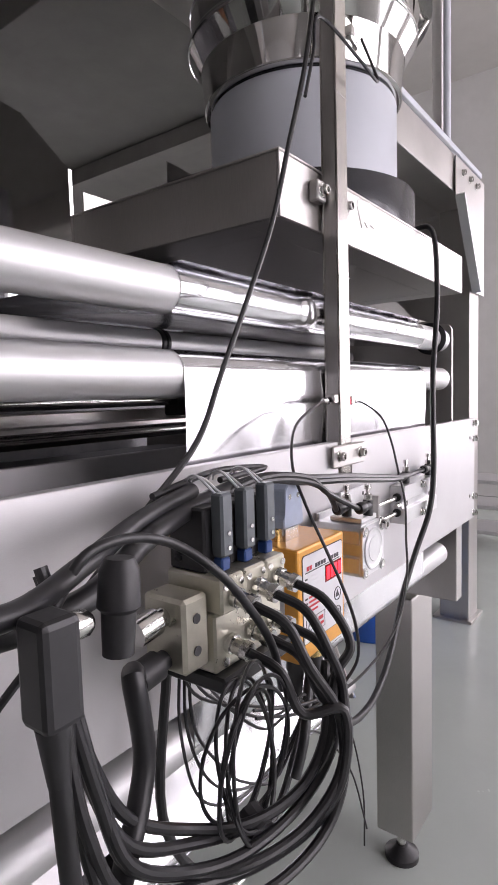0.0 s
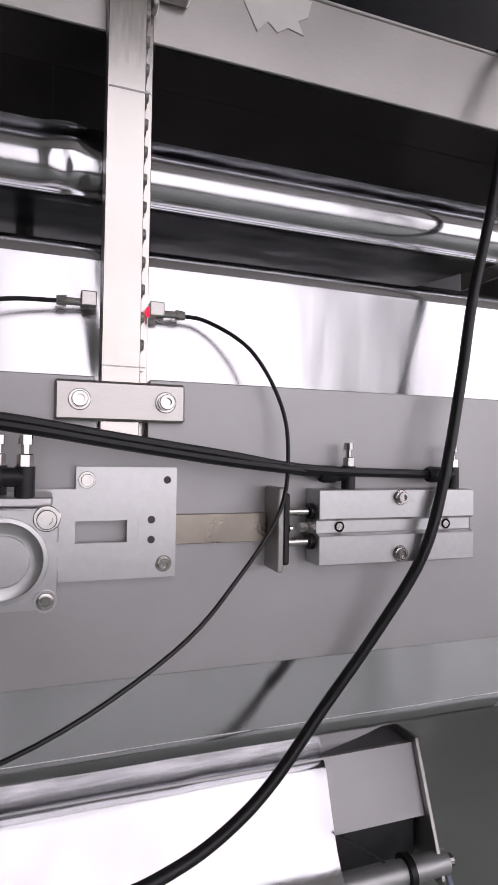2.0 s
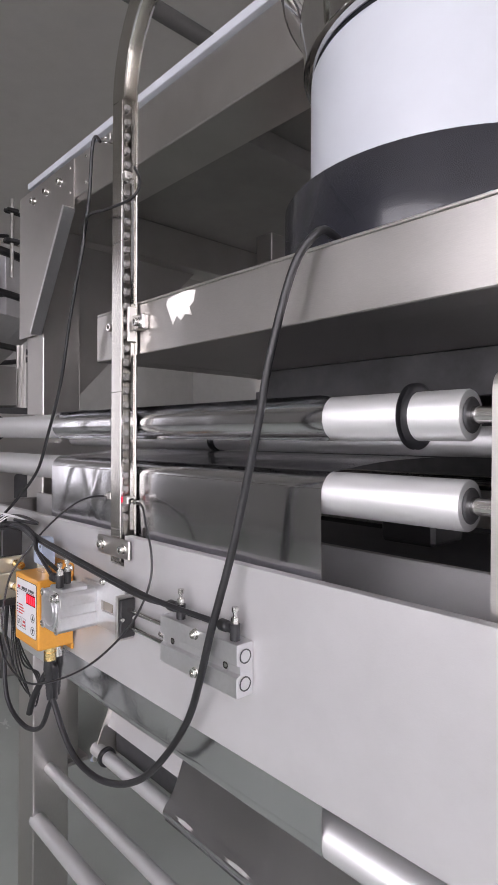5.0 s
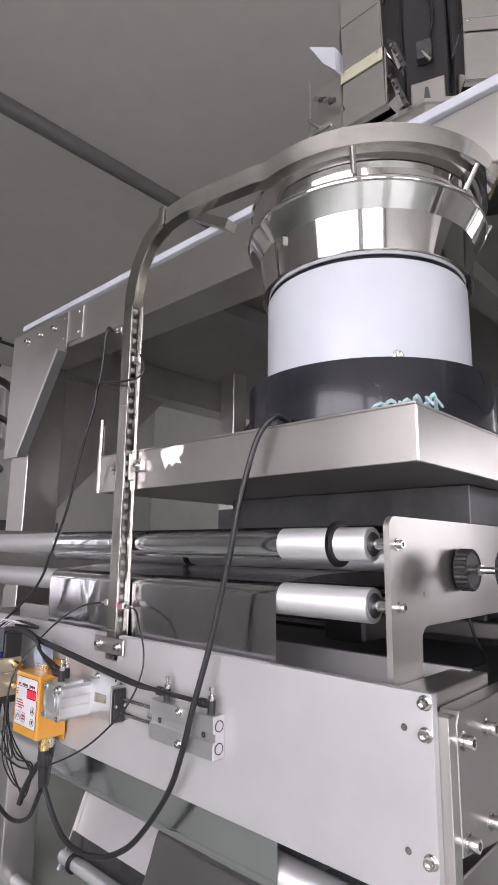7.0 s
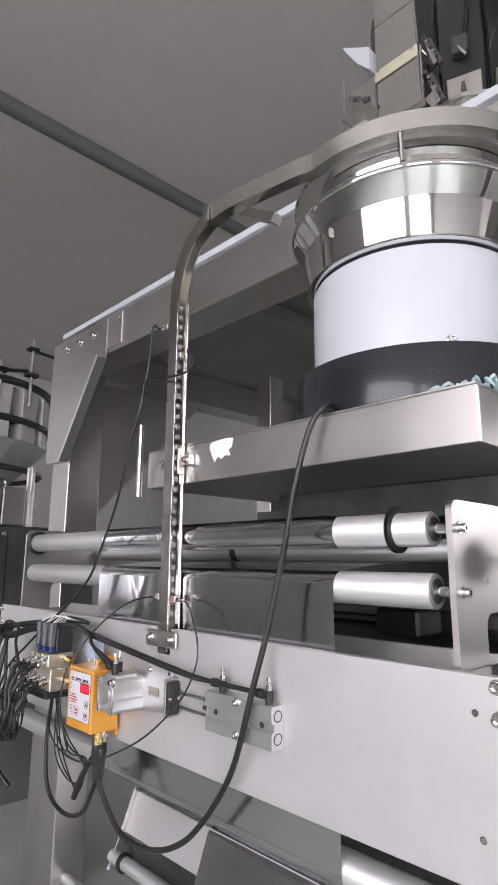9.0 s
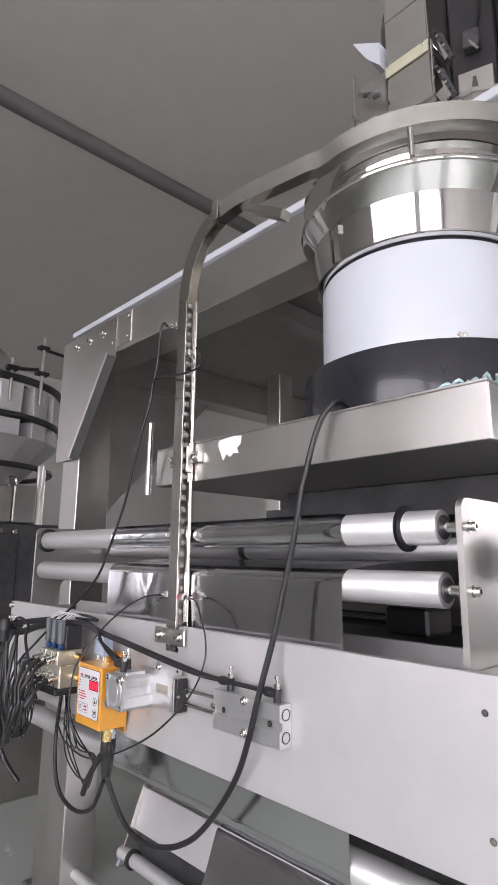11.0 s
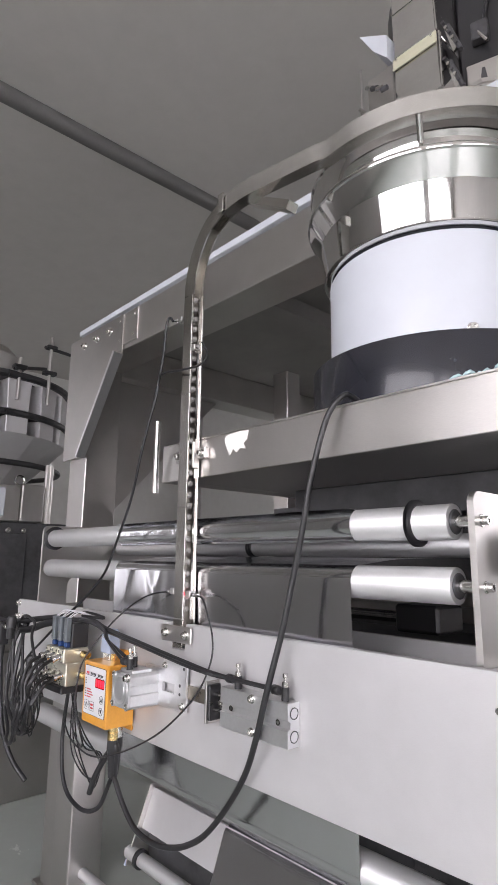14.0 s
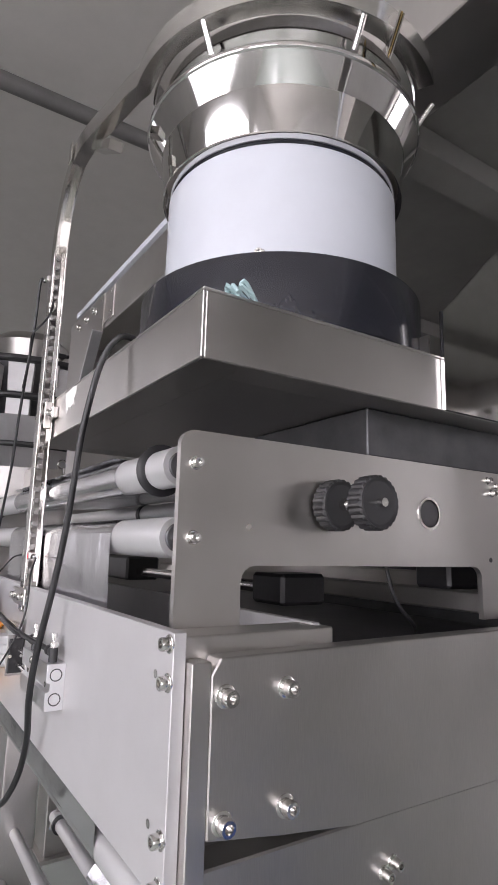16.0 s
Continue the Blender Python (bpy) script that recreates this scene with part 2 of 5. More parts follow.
def hall():
    part("floor", boxm(X0 - 0.2, X1 + 0.2, Y0 - 0.2, Y1 + 0.2, FLOOR - 0.15, FLOOR), FLOOR_MAT)
    tagged(bpy.data.objects["floor"], "grey green glossy epoxy factory floor", "floor", kind="structure")
    bm = boxm(X0 - 0.2, X1 + 0.2, Y0 - 0.2, Y1 + 0.2, CEIL, CEIL + 0.15)
    tagged(part("ceiling", bm, CEILING), "plain grey factory ceiling", "ceiling", kind="structure")
    # windows: (from, to, sill, head) along each wall
    def wall(name, along, lo, hi, c0, c1, openings):
        bm = bmesh.new()
        def blk(a0, a1, z0, z1):
            if a1 - a0 < 1e-4 or z1 - z0 < 1e-4:
                return
            if along == "x":
                add_box(bm, a0, a1, c0, c1, z0, z1)
            else:
                add_box(bm, c0, c1, a0, a1, z0, z1)
        cur = lo
        for a0, a1, s, t in openings:
            blk(cur, a0, FLOOR, CEIL)
            blk(a0, a1, FLOOR, s)
            blk(a0, a1, t, CEIL)
            cur = a1
        blk(cur, hi, FLOOR, CEIL)
        tagged(part(name, bm, WALL), "painted pale grey factory wall with windows", "wall", kind="structure")
    front = [(-8.7, -6.7, 0.7, 4.5), (-0.1, 3.45, 0.7, 4.5), (3.85, 6.6, 0.7, 4.5)]
    back = [(-6.2, -4.9, 1.5, 3.0), (1.3, 2.8, 1.5, 2.4), (4.2, 6.0, 1.3, 3.2)]
    wall("wall_south", "x", X0, X1, Y0 - 0.2, Y0, front)
    wall("wall_north", "x", X0, X1, Y1, Y1 + 0.2, back)
    right = [(-3.6, -1.0, 0.9, 3.6)]
    wall("wall_east", "y", Y0, Y1, X1, X1 + 0.2, right)
    wall("wall_west", "y", Y0, Y1, X0 - 0.2, X0, [])
    n = 0
    for side, rows in (("s", front), ("n", back)):
        for a0, a1, s, t in rows:
            n += 1
            y = Y0 - 0.1 if side == "s" else Y1 + 0.1
            w = tagged(new("window_%d" % n), "white framed window with bright daylight outside", "window", kind="structure")
            bm = bmesh.new()
            for x in (a0, (a0 * 2 + a1) / 3, (a0 + a1 * 2) / 3, a1):
                add_box(bm, x - 0.03, x + 0.03, y - 0.03, y + 0.03, s, t)
            for z in (s, s + (t - s) * 0.62, t):
                add_box(bm, a0, a1, y - 0.028, y + 0.028, z - 0.03, z + 0.03)
            part("window_frame", bm, FRAME_MAT, w)
    # bright outside, well beyond the glass
    tagged(part("backdrop_south", boxm(X0 - 6, X1 + 6, Y0 - 3.1, Y0 - 3.0, -1, 9), SKY_GLOW), "bright overcast daylight outside the windows", "backdrop", kind="structure")
    tagged(part("backdrop_north", boxm(X0 - 6, X1 + 6, Y1 + 3.0, Y1 + 3.1, -1, 9), SKY_GLOW), "bright overcast daylight outside the windows", "backdrop", kind="structure")
    tagged(part("backdrop_east", boxm(X1 + 3.0, X1 + 3.1, Y0 - 6, Y1 + 6, -1, 9), SKY_GLOW), "bright overcast daylight outside the windows", "backdrop", kind="structure")
    # ceiling pipe
    tagged(part("ceiling_pipe", rod((-1.84, Y0, 4.5), (-1.84, Y1, 4.5), 0.06, 16), PIPE, smooth=True), "long dark conduit pipe under the ceiling", "pipe", kind="structure")


hall()
for a, w, p in ((-7.7, 1.9, 18), (1.675, 3.4, 72), (5.22, 2.6, 62)):
    window_light("window_light", a, Y0 - 0.05, 2.6, w, 3.7, 0, p)
for a in (-5.55, 5.1):
    window_light("window_light", a, Y1 + 0.05, 2.3, 1.3, 1.5, 180, 13)
for a in (-2.3,):
    window_light("window_light", X1 + 0.05, a, 2.3, 2.5, 2.6, 90, 50)

# ---- film frame: plates and rollers ----
PX0, PX1 = -0.13, 1.366          # front plate
PZ0, PZ1 = 1.155, 1.392
RY, RZ_UP, RZ_LOW = 0.05, 1.571, 1.485
SX0, SX1 = -0.058, 1.290         # inner edges of the side plates


def front_plate():
    t = thing("front_plate", "wide satin aluminium front plate bolted to the film frame", "plate")
    # one plate with a notch for the track
    out = [(PX0, PZ0), (PX1, PZ0), (PX1, PZ1), (0.7175, PZ1), (0.7175, 1.342), (0.675, 1.342), (0.675, PZ1), (PX0, PZ1)]
    part("plate", prism(out, 0.0, 0.014, "y", 0.0008), PANEL, t)
    for x in (1.357, -0.118):
        for z in (1.381, 1.345, 1.208, 1.168):
            bolt((x, 0.0, z), (0, -1, 0), 0.0068, 0.0085, t)
    for x, z in ((1.328, 1.348), (1.328, 1.211), (-0.09, 1.348)):
        part("hole", lathe((x, -0.0004, z), (x, 0.004, z), [(0, 0.0044), (0, 0.0030), (1, 0.0026)], 16), SHINY, t, "drilled and tapped hole")
        part("hole_core", rod((x, -0.0002, z), (x, 0.003, z), 0.0031, 12), DARK, t)
    return t


def side_plates():
    # outline in y and z with a large slot below
    out = [(0.03, 1.372), (0.03, 1.592)]
    out += [(0.048 - 0.018 * math.cos(radians(a)), 1.592 + 0.018 * math.sin(radians(a))) for a in (15, 30, 45, 60, 75, 90)]
    out += [(0.86, 1.610), (0.86, 1.372), (0.575, 1.372)]
    out += [(0.557 + 0.018 * math.cos(radians(a)), 1.436 + 0.018 * math.sin(radians(a))) for a in (0, 22, 45, 67, 90)]
    out += [(0.136 - 0.02 * math.sin(radians(a)), 1.434 + 0.02 * math.cos(radians(a))) for a in (0, 22, 45, 67, 90)]
    out += [(0.116, 1.372)]
    for x, side in ((SX1, 1), (SX0 - 0.008, -1)):
        t = thing("side_plate", "upright stainless side plate holding the roller ends", "plate", "side plates")
        bm = prism(out, x, x + 0.009, "x")
        part("plate", bm, STEEL, t)
        xo = x + 0.009 if side > 0 else x
        for z in (RZ_UP, RZ_LOW):
            bolt((xo, RY, z), (side, 0, 0), 0.0062, 0.009, t)
        if side > 0:
            part("hole", rod((xo - 0.002, 0.126, 1.5), (xo + 0.0006, 0.126, 1.5), 0.0035, 12), CHROME, t)
            part("round_hole", lathe((xo - 0.003, 0.452, 1.533), (xo + 0.0008, 0.452, 1.533), [(0, 0.016), (1, 0.019), (1, 0.024)], 28), DARK, t, "dark round opening with a bright rim")
            part("hole_rim", lathe((xo - 0.001, 0.452, 1.533), (xo + 0.002, 0.452, 1.533), [(0, 0.0245), (1, 0.0245), (1, 0.021), (0, 0.021)], 28, False), SHINY, t)
            for y, z in ((0.60, 1.596), (0.625, 1.588), (0.61, 1.575), (0.645, 1.57)):
                bolt((xo, y, z), (1, 0, 0), 0.005, 0.008, t)
            part("hole", rod((xo - 0.002, 0.6, 1.465), (xo + 0.0006, 0.6, 1.465), 0.004, 12), DARK, t)
    return


def add_gusset():
    # inner rail, end block and end plate behind the front plate
    t = thing("frame_end", "thick stainless end plate and block of the film frame", "machine frame")
    part("inner_rail", boxm(PX0 + 0.02, 1.33, 0.200, 0.212, 1.19, 1.388, 0.001), PANEL, t)
    part("block", boxm(1.30, 1.352, 0.0150, 0.214, 1.20, 1.386, 0.0015), STEEL, t)
    end = [(0.036, 1.206), (0.036, 1.352), (0.046, 1.368), (1.1, 1.374), (1.1, 1.182), (0.22, 1.182), (0.12, 1.194)]
    part("end_plate", prism(end, 1.3535, 1.379, "x", 0.0015), STEEL_DARK, t)
    part("corner_strip", boxm(1.3545, 1.3785, 0.0145, 0.0355, 1.165, 1.365, 0.001), STEEL, t)
    for y, z in ((0.052, 1.332), (0.126, 1.333), (0.052, 1.219), (0.126, 1.220)):
        bolt((1.379, y, z), (1, 0, 0), 0.0085, 0.013, t)
    part("lower_plate", boxm(1.330, 1.372, 0.03, 1.1, 0.95, 1.179, 0.002), STEEL_DARK, t)
    for y, z in ((0.27, 1.12), (0.285, 1.128), (0.30, 1.075)):
        bolt((1.372, y, z), (1, 0, 0), 0.006, 0.012, t)
    part("base_channel", boxm(-0.11, 1.325, 0.13, 0.19, 1.19, 1.26, 0.002), STEEL_DARK, t)
    le = thing("frame_end", "stainless end plate of the film frame with bolts", "machine frame")
    part("end_plate", boxm(-0.155, -0.131, 0.036, 1.1, 1.182, 1.372, 0.002), STEEL_DARK, le)
    for y, z in ((0.052, 1.332), (0.052, 1.219)):
        bolt((-0.155, y, z), (-1, 0, 0), 0.0085, 0.013, le)


def roller(name, y, z, r, label, x0=SX0 + 0.028, x1=SX1 - 0.029, rings=(), group="guide rollers", mat=None, shaft=0.0085):
    t = thing(name, label, "roller", group, at=(0, 0, 0))
    part("tube", lathe((x0, y, z), (x1, y, z), [(0, r * 0.80), (0.0, r * 0.97), (0.0012, r), (0.9988, r), (1, r * 0.97), (1, r * 0.80)], 40, True), mat or ROLLER, t, smooth=True)
    for a, b in ((x1, x1 + 0.0025), (x0 - 0.0025, x0)):
        part("bearing", lathe((a - 0.0005, y, z), (b + 0.0005, y, z), [(0, r * 0.66), (0.4, r * 0.7), (0.6, r * 0.7), (1, r * 0.62)], 28), DARK, t, "dark ball bearing in the roller end")
    part("shaft", rod((SX0 - 0.001, y, z), (SX1 + 0.001, y, z), shaft, 18), SHINY, t, smooth=True)
    for x in rings:
        part("rubber_ring", lathe((x - 0.0045, y, z), (x + 0.0045, y, z), [(0, r * 1.01), (0.05, r * 1.26), (0.2, r * 1.36), (0.36, r * 1.26), (0.42, r * 1.06), (0.58, r * 1.06), (0.64, r * 1.26), (0.8, r * 1.36), (0.95, r * 1.26), (1, r * 1.01)], 40), RUBBER, t, "black rubber ring", smooth=True)
    return t


def film_sheet(name, x0, x1, path, label, wavy=0.0, nx=40, step=8, folds=(), crumple=None):
    """A web of film along a path in y and z, between x0 and x1, as one thin sheet."""
    line = spline([(0, y, z) for y, z in path], step)
    bm = bmesh.new()
    rows = []
    for i, p in enumerate(line):
        row = []
        for k in range(nx + 1):
            x = x0 + (x1 - x0) * k / nx
            d = 0.0
            for fx, width, depth, lo, hi, lean in folds:
                if lo <= p.z <= hi:
                    s = (p.z - lo) / (hi - lo)
                    d -= depth * math.exp(-(((x - fx - lean * (1 - s)) / width) ** 2)) * math.sin(math.pi * min(1, max(0, s * 0.9 + 0.1)))
            if crumple:
                g = math.exp(-(((x - crumple[0]) / crumple[1]) ** 2))
                d -= crumple[2] * g * (0.6 + noise.noise(Vector((x * 60, p.z * 45, p.y * 45))))
            d += wavy * noise.noise(Vector((x * 9, p.z * 5, p.y * 5)))
            row.append(bm.verts.new((x, p.y + d, p.z)))
        rows.append(row)
    for a, b in zip(rows, rows[1:]):
        for k in range(nx):
            bm.faces.new((a[k], a[k + 1], b[k + 1], b[k]))
    ob = part(name, bm, FILM, None, smooth=True)
    return tagged(ob, label, "film")


def arc(y, z, r, a0, a1, n=6):
    return [(y + r * math.cos(radians(a0 + (a1 - a0) * k / n)), z + r * math.sin(radians(a0 + (a1 - a0) * k / n))) for k in range(n + 1)]


R1 = 0.025
FX0, FX1 = 0.392, 1.100
MY, MZ, MR = 0.28, 1.545, 0.021
LY, LZ = 0.055, 1.085


def web():
    r = R1 + 0.0007
    # over the upper roller, down its front and back to the middle roller
    film_sheet("packing_film", FX0, FX1, [(0.75, 1.60), (0.4, 1.598)] + arc(RY, RZ_UP, r, 90, 262, 9) + [(0.14, 1.556), (MY - 0.006, MZ + MR + 0.0015)] , "shiny silver metallised packing film wrapped over the upper roller", 0.0, 160, 6, crumple=(0.652, 0.015, 0.006))
    # from the middle roller over the lower roller, down behind the front plate and round the bottom roller
    film_sheet("packing_film", FX0, FX1, [(MY + 0.002, MZ - MR - 0.001), (0.15, 1.5195)] + arc(RY, RZ_LOW, r, 84, 180, 6) + [(0.0243, 1.44), (0.0258, 1.39), (0.0285, 1.25), (LY - r, LZ + 0.01)] + arc(LY, LZ, r, 180, 285, 6), "shiny silver metallised packing film hanging behind the front plate", 0.0012, 80, 6,
               folds=((0.70, 0.010, 0.0035, 1.38, 1.52, -0.015), (0.655, 0.007, 0.0022, 1.38, 1.52, 0.04), (0.60, 0.009, 0.0018, 1.38, 1.52, -0.06), (0.52, 0.010, 0.0012, 1.38, 1.52, 0.07), (0.845, 0.006, 0.0005, 1.38, 1.53, 0.01), (1.06, 0.008, 0.0006, 1.38, 1.53, -0.035)))


front_plate()
side_plates()
add_gusset()
up_roller = roller("guide_roller", RY, RZ_UP, R1, "upper satin aluminium guide roller with black rubber rings", rings=(1.203, -0.018))
low_roller = roller("guide_roller", RY, RZ_LOW, R1, "lower satin aluminium guide roller under the film")
mid_roller = roller("dancer_roller", MY, MZ, MR, "thin aluminium roller behind the guide rollers", rings=(), group="guide rollers", mat=ROLLER)
part("collar", lathe((0.60, MY, MZ), (0.62, MY, MZ), [(0, MR * 1.03), (0.1, MR * 1.12), (0.4, MR * 1.12), (0.5, MR * 1.04), (0.6, MR * 1.12), (0.9, MR * 1.12), (1, MR * 1.03)], 28), RUBBER, mid_roller, "black rubber collar", smooth=True)
bottom_roller = roller("guide_roller", LY, LZ, R1, "bottom aluminium guide roller below the front plate")
web()

# ---- shelf and bowl feeder ----
HX0, HX1, HY0, HY1, HZ0, HZ1 = 0.578, 1.349, 0.0245, 0.43, 1.682, 1.766


def shelf():
    t = thing("feeder_shelf", "folded brushed stainless shelf carrying the bowl feeder", "shelf")
    bm = bmesh.new()
    add_box(bm, HX0, HX1, HY0, HY1 + 0.45, HZ1 - 0.004, HZ1, 0.001)
    part("top", bm, STEEL, t)
    bm = boxm(HX0, HX1, HY0, HY0 + 0.004, HZ0, HZ1 - 0.0045, 0.001)
    part("front_skirt", bm, STEEL, t)
    # left skirt, lips and pan: same sheet, shade put in as darker steel
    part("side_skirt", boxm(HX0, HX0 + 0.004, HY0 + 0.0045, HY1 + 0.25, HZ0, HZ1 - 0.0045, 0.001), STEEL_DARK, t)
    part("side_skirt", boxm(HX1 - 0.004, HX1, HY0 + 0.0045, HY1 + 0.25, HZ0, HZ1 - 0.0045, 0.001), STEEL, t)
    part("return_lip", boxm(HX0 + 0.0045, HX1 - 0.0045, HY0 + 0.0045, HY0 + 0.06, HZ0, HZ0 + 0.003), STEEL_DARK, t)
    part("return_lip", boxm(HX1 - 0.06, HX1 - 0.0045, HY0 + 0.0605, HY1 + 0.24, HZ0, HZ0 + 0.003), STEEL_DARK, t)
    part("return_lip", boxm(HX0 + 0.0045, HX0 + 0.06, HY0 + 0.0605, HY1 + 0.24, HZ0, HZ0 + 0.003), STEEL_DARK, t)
    wing = [(HY1 - 0.002, HZ0), (HY1 - 0.002, HZ1 + 0.07), (HY1 + 0.02, HZ1 + 0.088), (HY1 + 0.13, HZ1 + 0.20), (0.95, HZ1 + 0.45), (0.95, HZ0)]
    for x in (HX0 - 0.0075, HX1 + 0.001):
        part("wing_plate", prism(wing, x, x + 0.0065, "x"), CHROME, t, "polished raised side wing")
    part("back_upstand", boxm(HX0 + 0.02, HX1 - 0.02, HY1 - 0.003, HY1, HZ1 + 0.0005, HZ1 + 0.04), STEEL, t)
    part("carrying_tube", boxm(0.78, 0.84, 0.10, 0.72, HZ0 + 0.0035, HZ0 + 0.05, 0.002), STEEL_DARK, t)
    part("carrying_tube", boxm(1.10, 1.16, 0.10, 0.72, HZ0 + 0.0035, HZ0 + 0.05, 0.002), STEEL_DARK, t)
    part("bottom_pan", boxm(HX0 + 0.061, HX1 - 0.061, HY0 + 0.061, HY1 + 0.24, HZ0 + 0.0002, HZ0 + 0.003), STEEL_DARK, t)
    # steel box coloured dark: the shade below the shelf is in its colour
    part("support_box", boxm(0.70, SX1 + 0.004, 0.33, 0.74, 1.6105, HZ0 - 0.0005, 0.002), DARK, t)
    return t


BC = Vector((1.107, 0.302, 0))
BZ = HZ1


def ring_profile(rows, z0, z1):
    return [((z - z0) / (z1 - z0), r) for z, r in rows]


def bowl():
    t = thing("bowl_feeder", "vibratory bowl feeder with white drum and polished steel bowl", "feeder")
    x, y = BC.x, BC.y
    def turned(name, rows, mat, seg=72, label="", caps=True, z=0.0):
        z0, z1 = rows[0][0], rows[-1][0]
        if abs(z1 - z0) < 1e-6:
            z1 = z0 + 1e-3
        return part(name, lathe((x, y, z0), (x, y, z1), ring_profile(rows, z0, z1), seg, caps), mat, t, label, smooth=True)
    turned("base_ring", [(1.764, 0.236), (1.767, 0.240), (1.868, 0.240), (1.871, 0.238), (1.876, 0.212), (1.878, 0.206)], BASE_BLACK, label="black painted base ring")
    turned("drum", [(1.8785, 0.203), (2.060, 0.203), (2.067, 0.199)], WHITE, label="white sheet metal drum")
    turned("neck", [(2.0675, 0.196), (2.0715, 0.200)], BASE_BLACK)
    turned("bowl_lip", [(2.0720, 0.200), (2.0725, 0.2120), (2.0740, 0.2145), (2.0765, 0.2145), (2.0785, 0.2120)], CHROME)
    turned("bowl_bottom", [(2.0787, 0.2110), (2.150, 0.2200)], CHROME, label="mirror polished steel bowl", caps=False)
    turned("bowl_flare", [(2.1502, 0.2202), (2.188, 0.2440)], CHROME, caps=False)
    turned("bowl_edge", [(2.1882, 0.2442), (2.190, 0.2470), (2.194, 0.2482), (2.198, 0.2470), (2.1995, 0.2330)], CHROME, caps=False)
    turned("bowl_wall", [(2.1997, 0.2320), (2.258, 0.2385)], CHROME, caps=False)
    turned("bowl_rim", [(2.2582, 0.2387), (2.261, 0.2415), (2.266, 0.2415), (2.268, 0.2385), (2.264, 0.230), (2.20, 0.205)], CHROME, caps=False)
    turned("bowl_floor", [(2.195, 0.21), (2.203, 0.02)], STEEL)
    for a in (40, -10, -62):
        c, s = math.cos(radians(a)), math.sin(radians(a))
        part("channel_stay", rod((x + 0.244 * c, y + 0.244 * s, 2.205), (x + 0.270 * c, y + 0.270 * s, 2.242), 0.005, 10), SHINY, t)
    a = math.atan2(0.158 - y, 1.257 - x)
    n = Vector((math.cos(a), math.sin(a), 0))
    bolt(Vector((x, y, 1.886)) + n * 0.2028, n, 0.007, 0.007, t)
    t.location.z = 0.003
    return t


shelf()
bowl()

# ---- platform, column and the weigher above ----
def platform():
    t = thing("weigher_platform", "large stainless platform frame above the machine", "platform")
    part("front_beam", boxm(-0.95, 3.26, 0.44, 0.60, 2.43, 2.60, 0.003), STEEL, t, "brushed stainless front beam")
    part("deck_edge", boxm(-0.86, 3.2, 0.425, 0.62, 2.602, 2.628, 0.002), WHITE, t, "pale deck edge on the beam")
    part("deck", boxm(-0.86, 3.2, 0.625, 3.0, 2.604, 2.622), DECK, t)
    part("side_beam", boxm(-0.95, -0.79, 0.605, 3.0, 2.43, 2.60, 0.003), STEEL, t)
    for x in (0.1, 0.95, 1.8, 2.6):
        part("cross_beam", boxm(x - 0.05, x + 0.05, 0.605, 3.0, 2.53, 2.60, 0.002), DECK, t)
    part("back_beam", boxm(-0.95, 3.26, 2.9, 3.06, 2.43, 2.60, 0.003), STEEL_DARK, t)
    part("joint_plate", boxm(-0.50, -0.34, 0.434, 0.4395, 2.45, 2.59, 0.001), STEEL, t)
    for x in (-0.48, -0.36):
        for z in (2.475, 2.565):
            bolt((x, 0.434, z), (0, -1, 0), 0.006, 0.005, t, washer=False)
    part("side_beam", boxm(3.10, 3.26, 0.605, 3.0, 2.43, 2.60, 0.003), STEEL, t)
    # columns with their gussets
    for x0, m in ((-0.90, 1), (3.05, -1)):
        for y in (0.44, 2.9):
            part("column", boxm(x0, x0 + 0.16, y + 0.002, y + 0.16, FLOOR + 0.04, 2.43, 0.003), STEEL_DARK, t)
            part("foot_plate", boxm(x0 - 0.03, x0 + 0.19, y - 0.02, y + 0.19, FLOOR + 0.04, FLOOR + 0.055, 0.001), STEEL_DARK, t)
        def mx(v):
            return v if m > 0 else 2.31 - v
        part("gusset", prism([(mx(a), b) for a, b in ((-0.95, 2.0), (-0.735, 2.0), (-0.45, 2.41), (-0.45, 2.59), (-0.95, 2.59))], 0.428, 0.4335, "y"), STEEL_DARK, t)
        part("gusset_flange", prism([(mx(a), b) for a, b in ((-0.735, 1.998), (-0.725, 1.990), (-0.435, 2.402), (-0.448, 2.412))], 0.385, 0.4275, "y"), ALU, t)
        part("side_gusset", prism([(0.605, 2.428), (1.28, 2.428), (0.605, 1.72)], mx(-0.87), mx(-0.86), "x") if m > 0 else prism([(0.605, 2.428), (1.28, 2.428), (0.605, 1.72)], mx(-0.86), mx(-0.87), "x"), STEEL_DARK, t, "grey triangular brace plate")
        for x in (-0.80, -0.677, -0.557):
            bolt((mx(x), 0.428, 2.539), (0, -1, 0), 0.013, 0.015, t)
    t.location = (0.02, 0.035, -0.04)
    return t


platform()


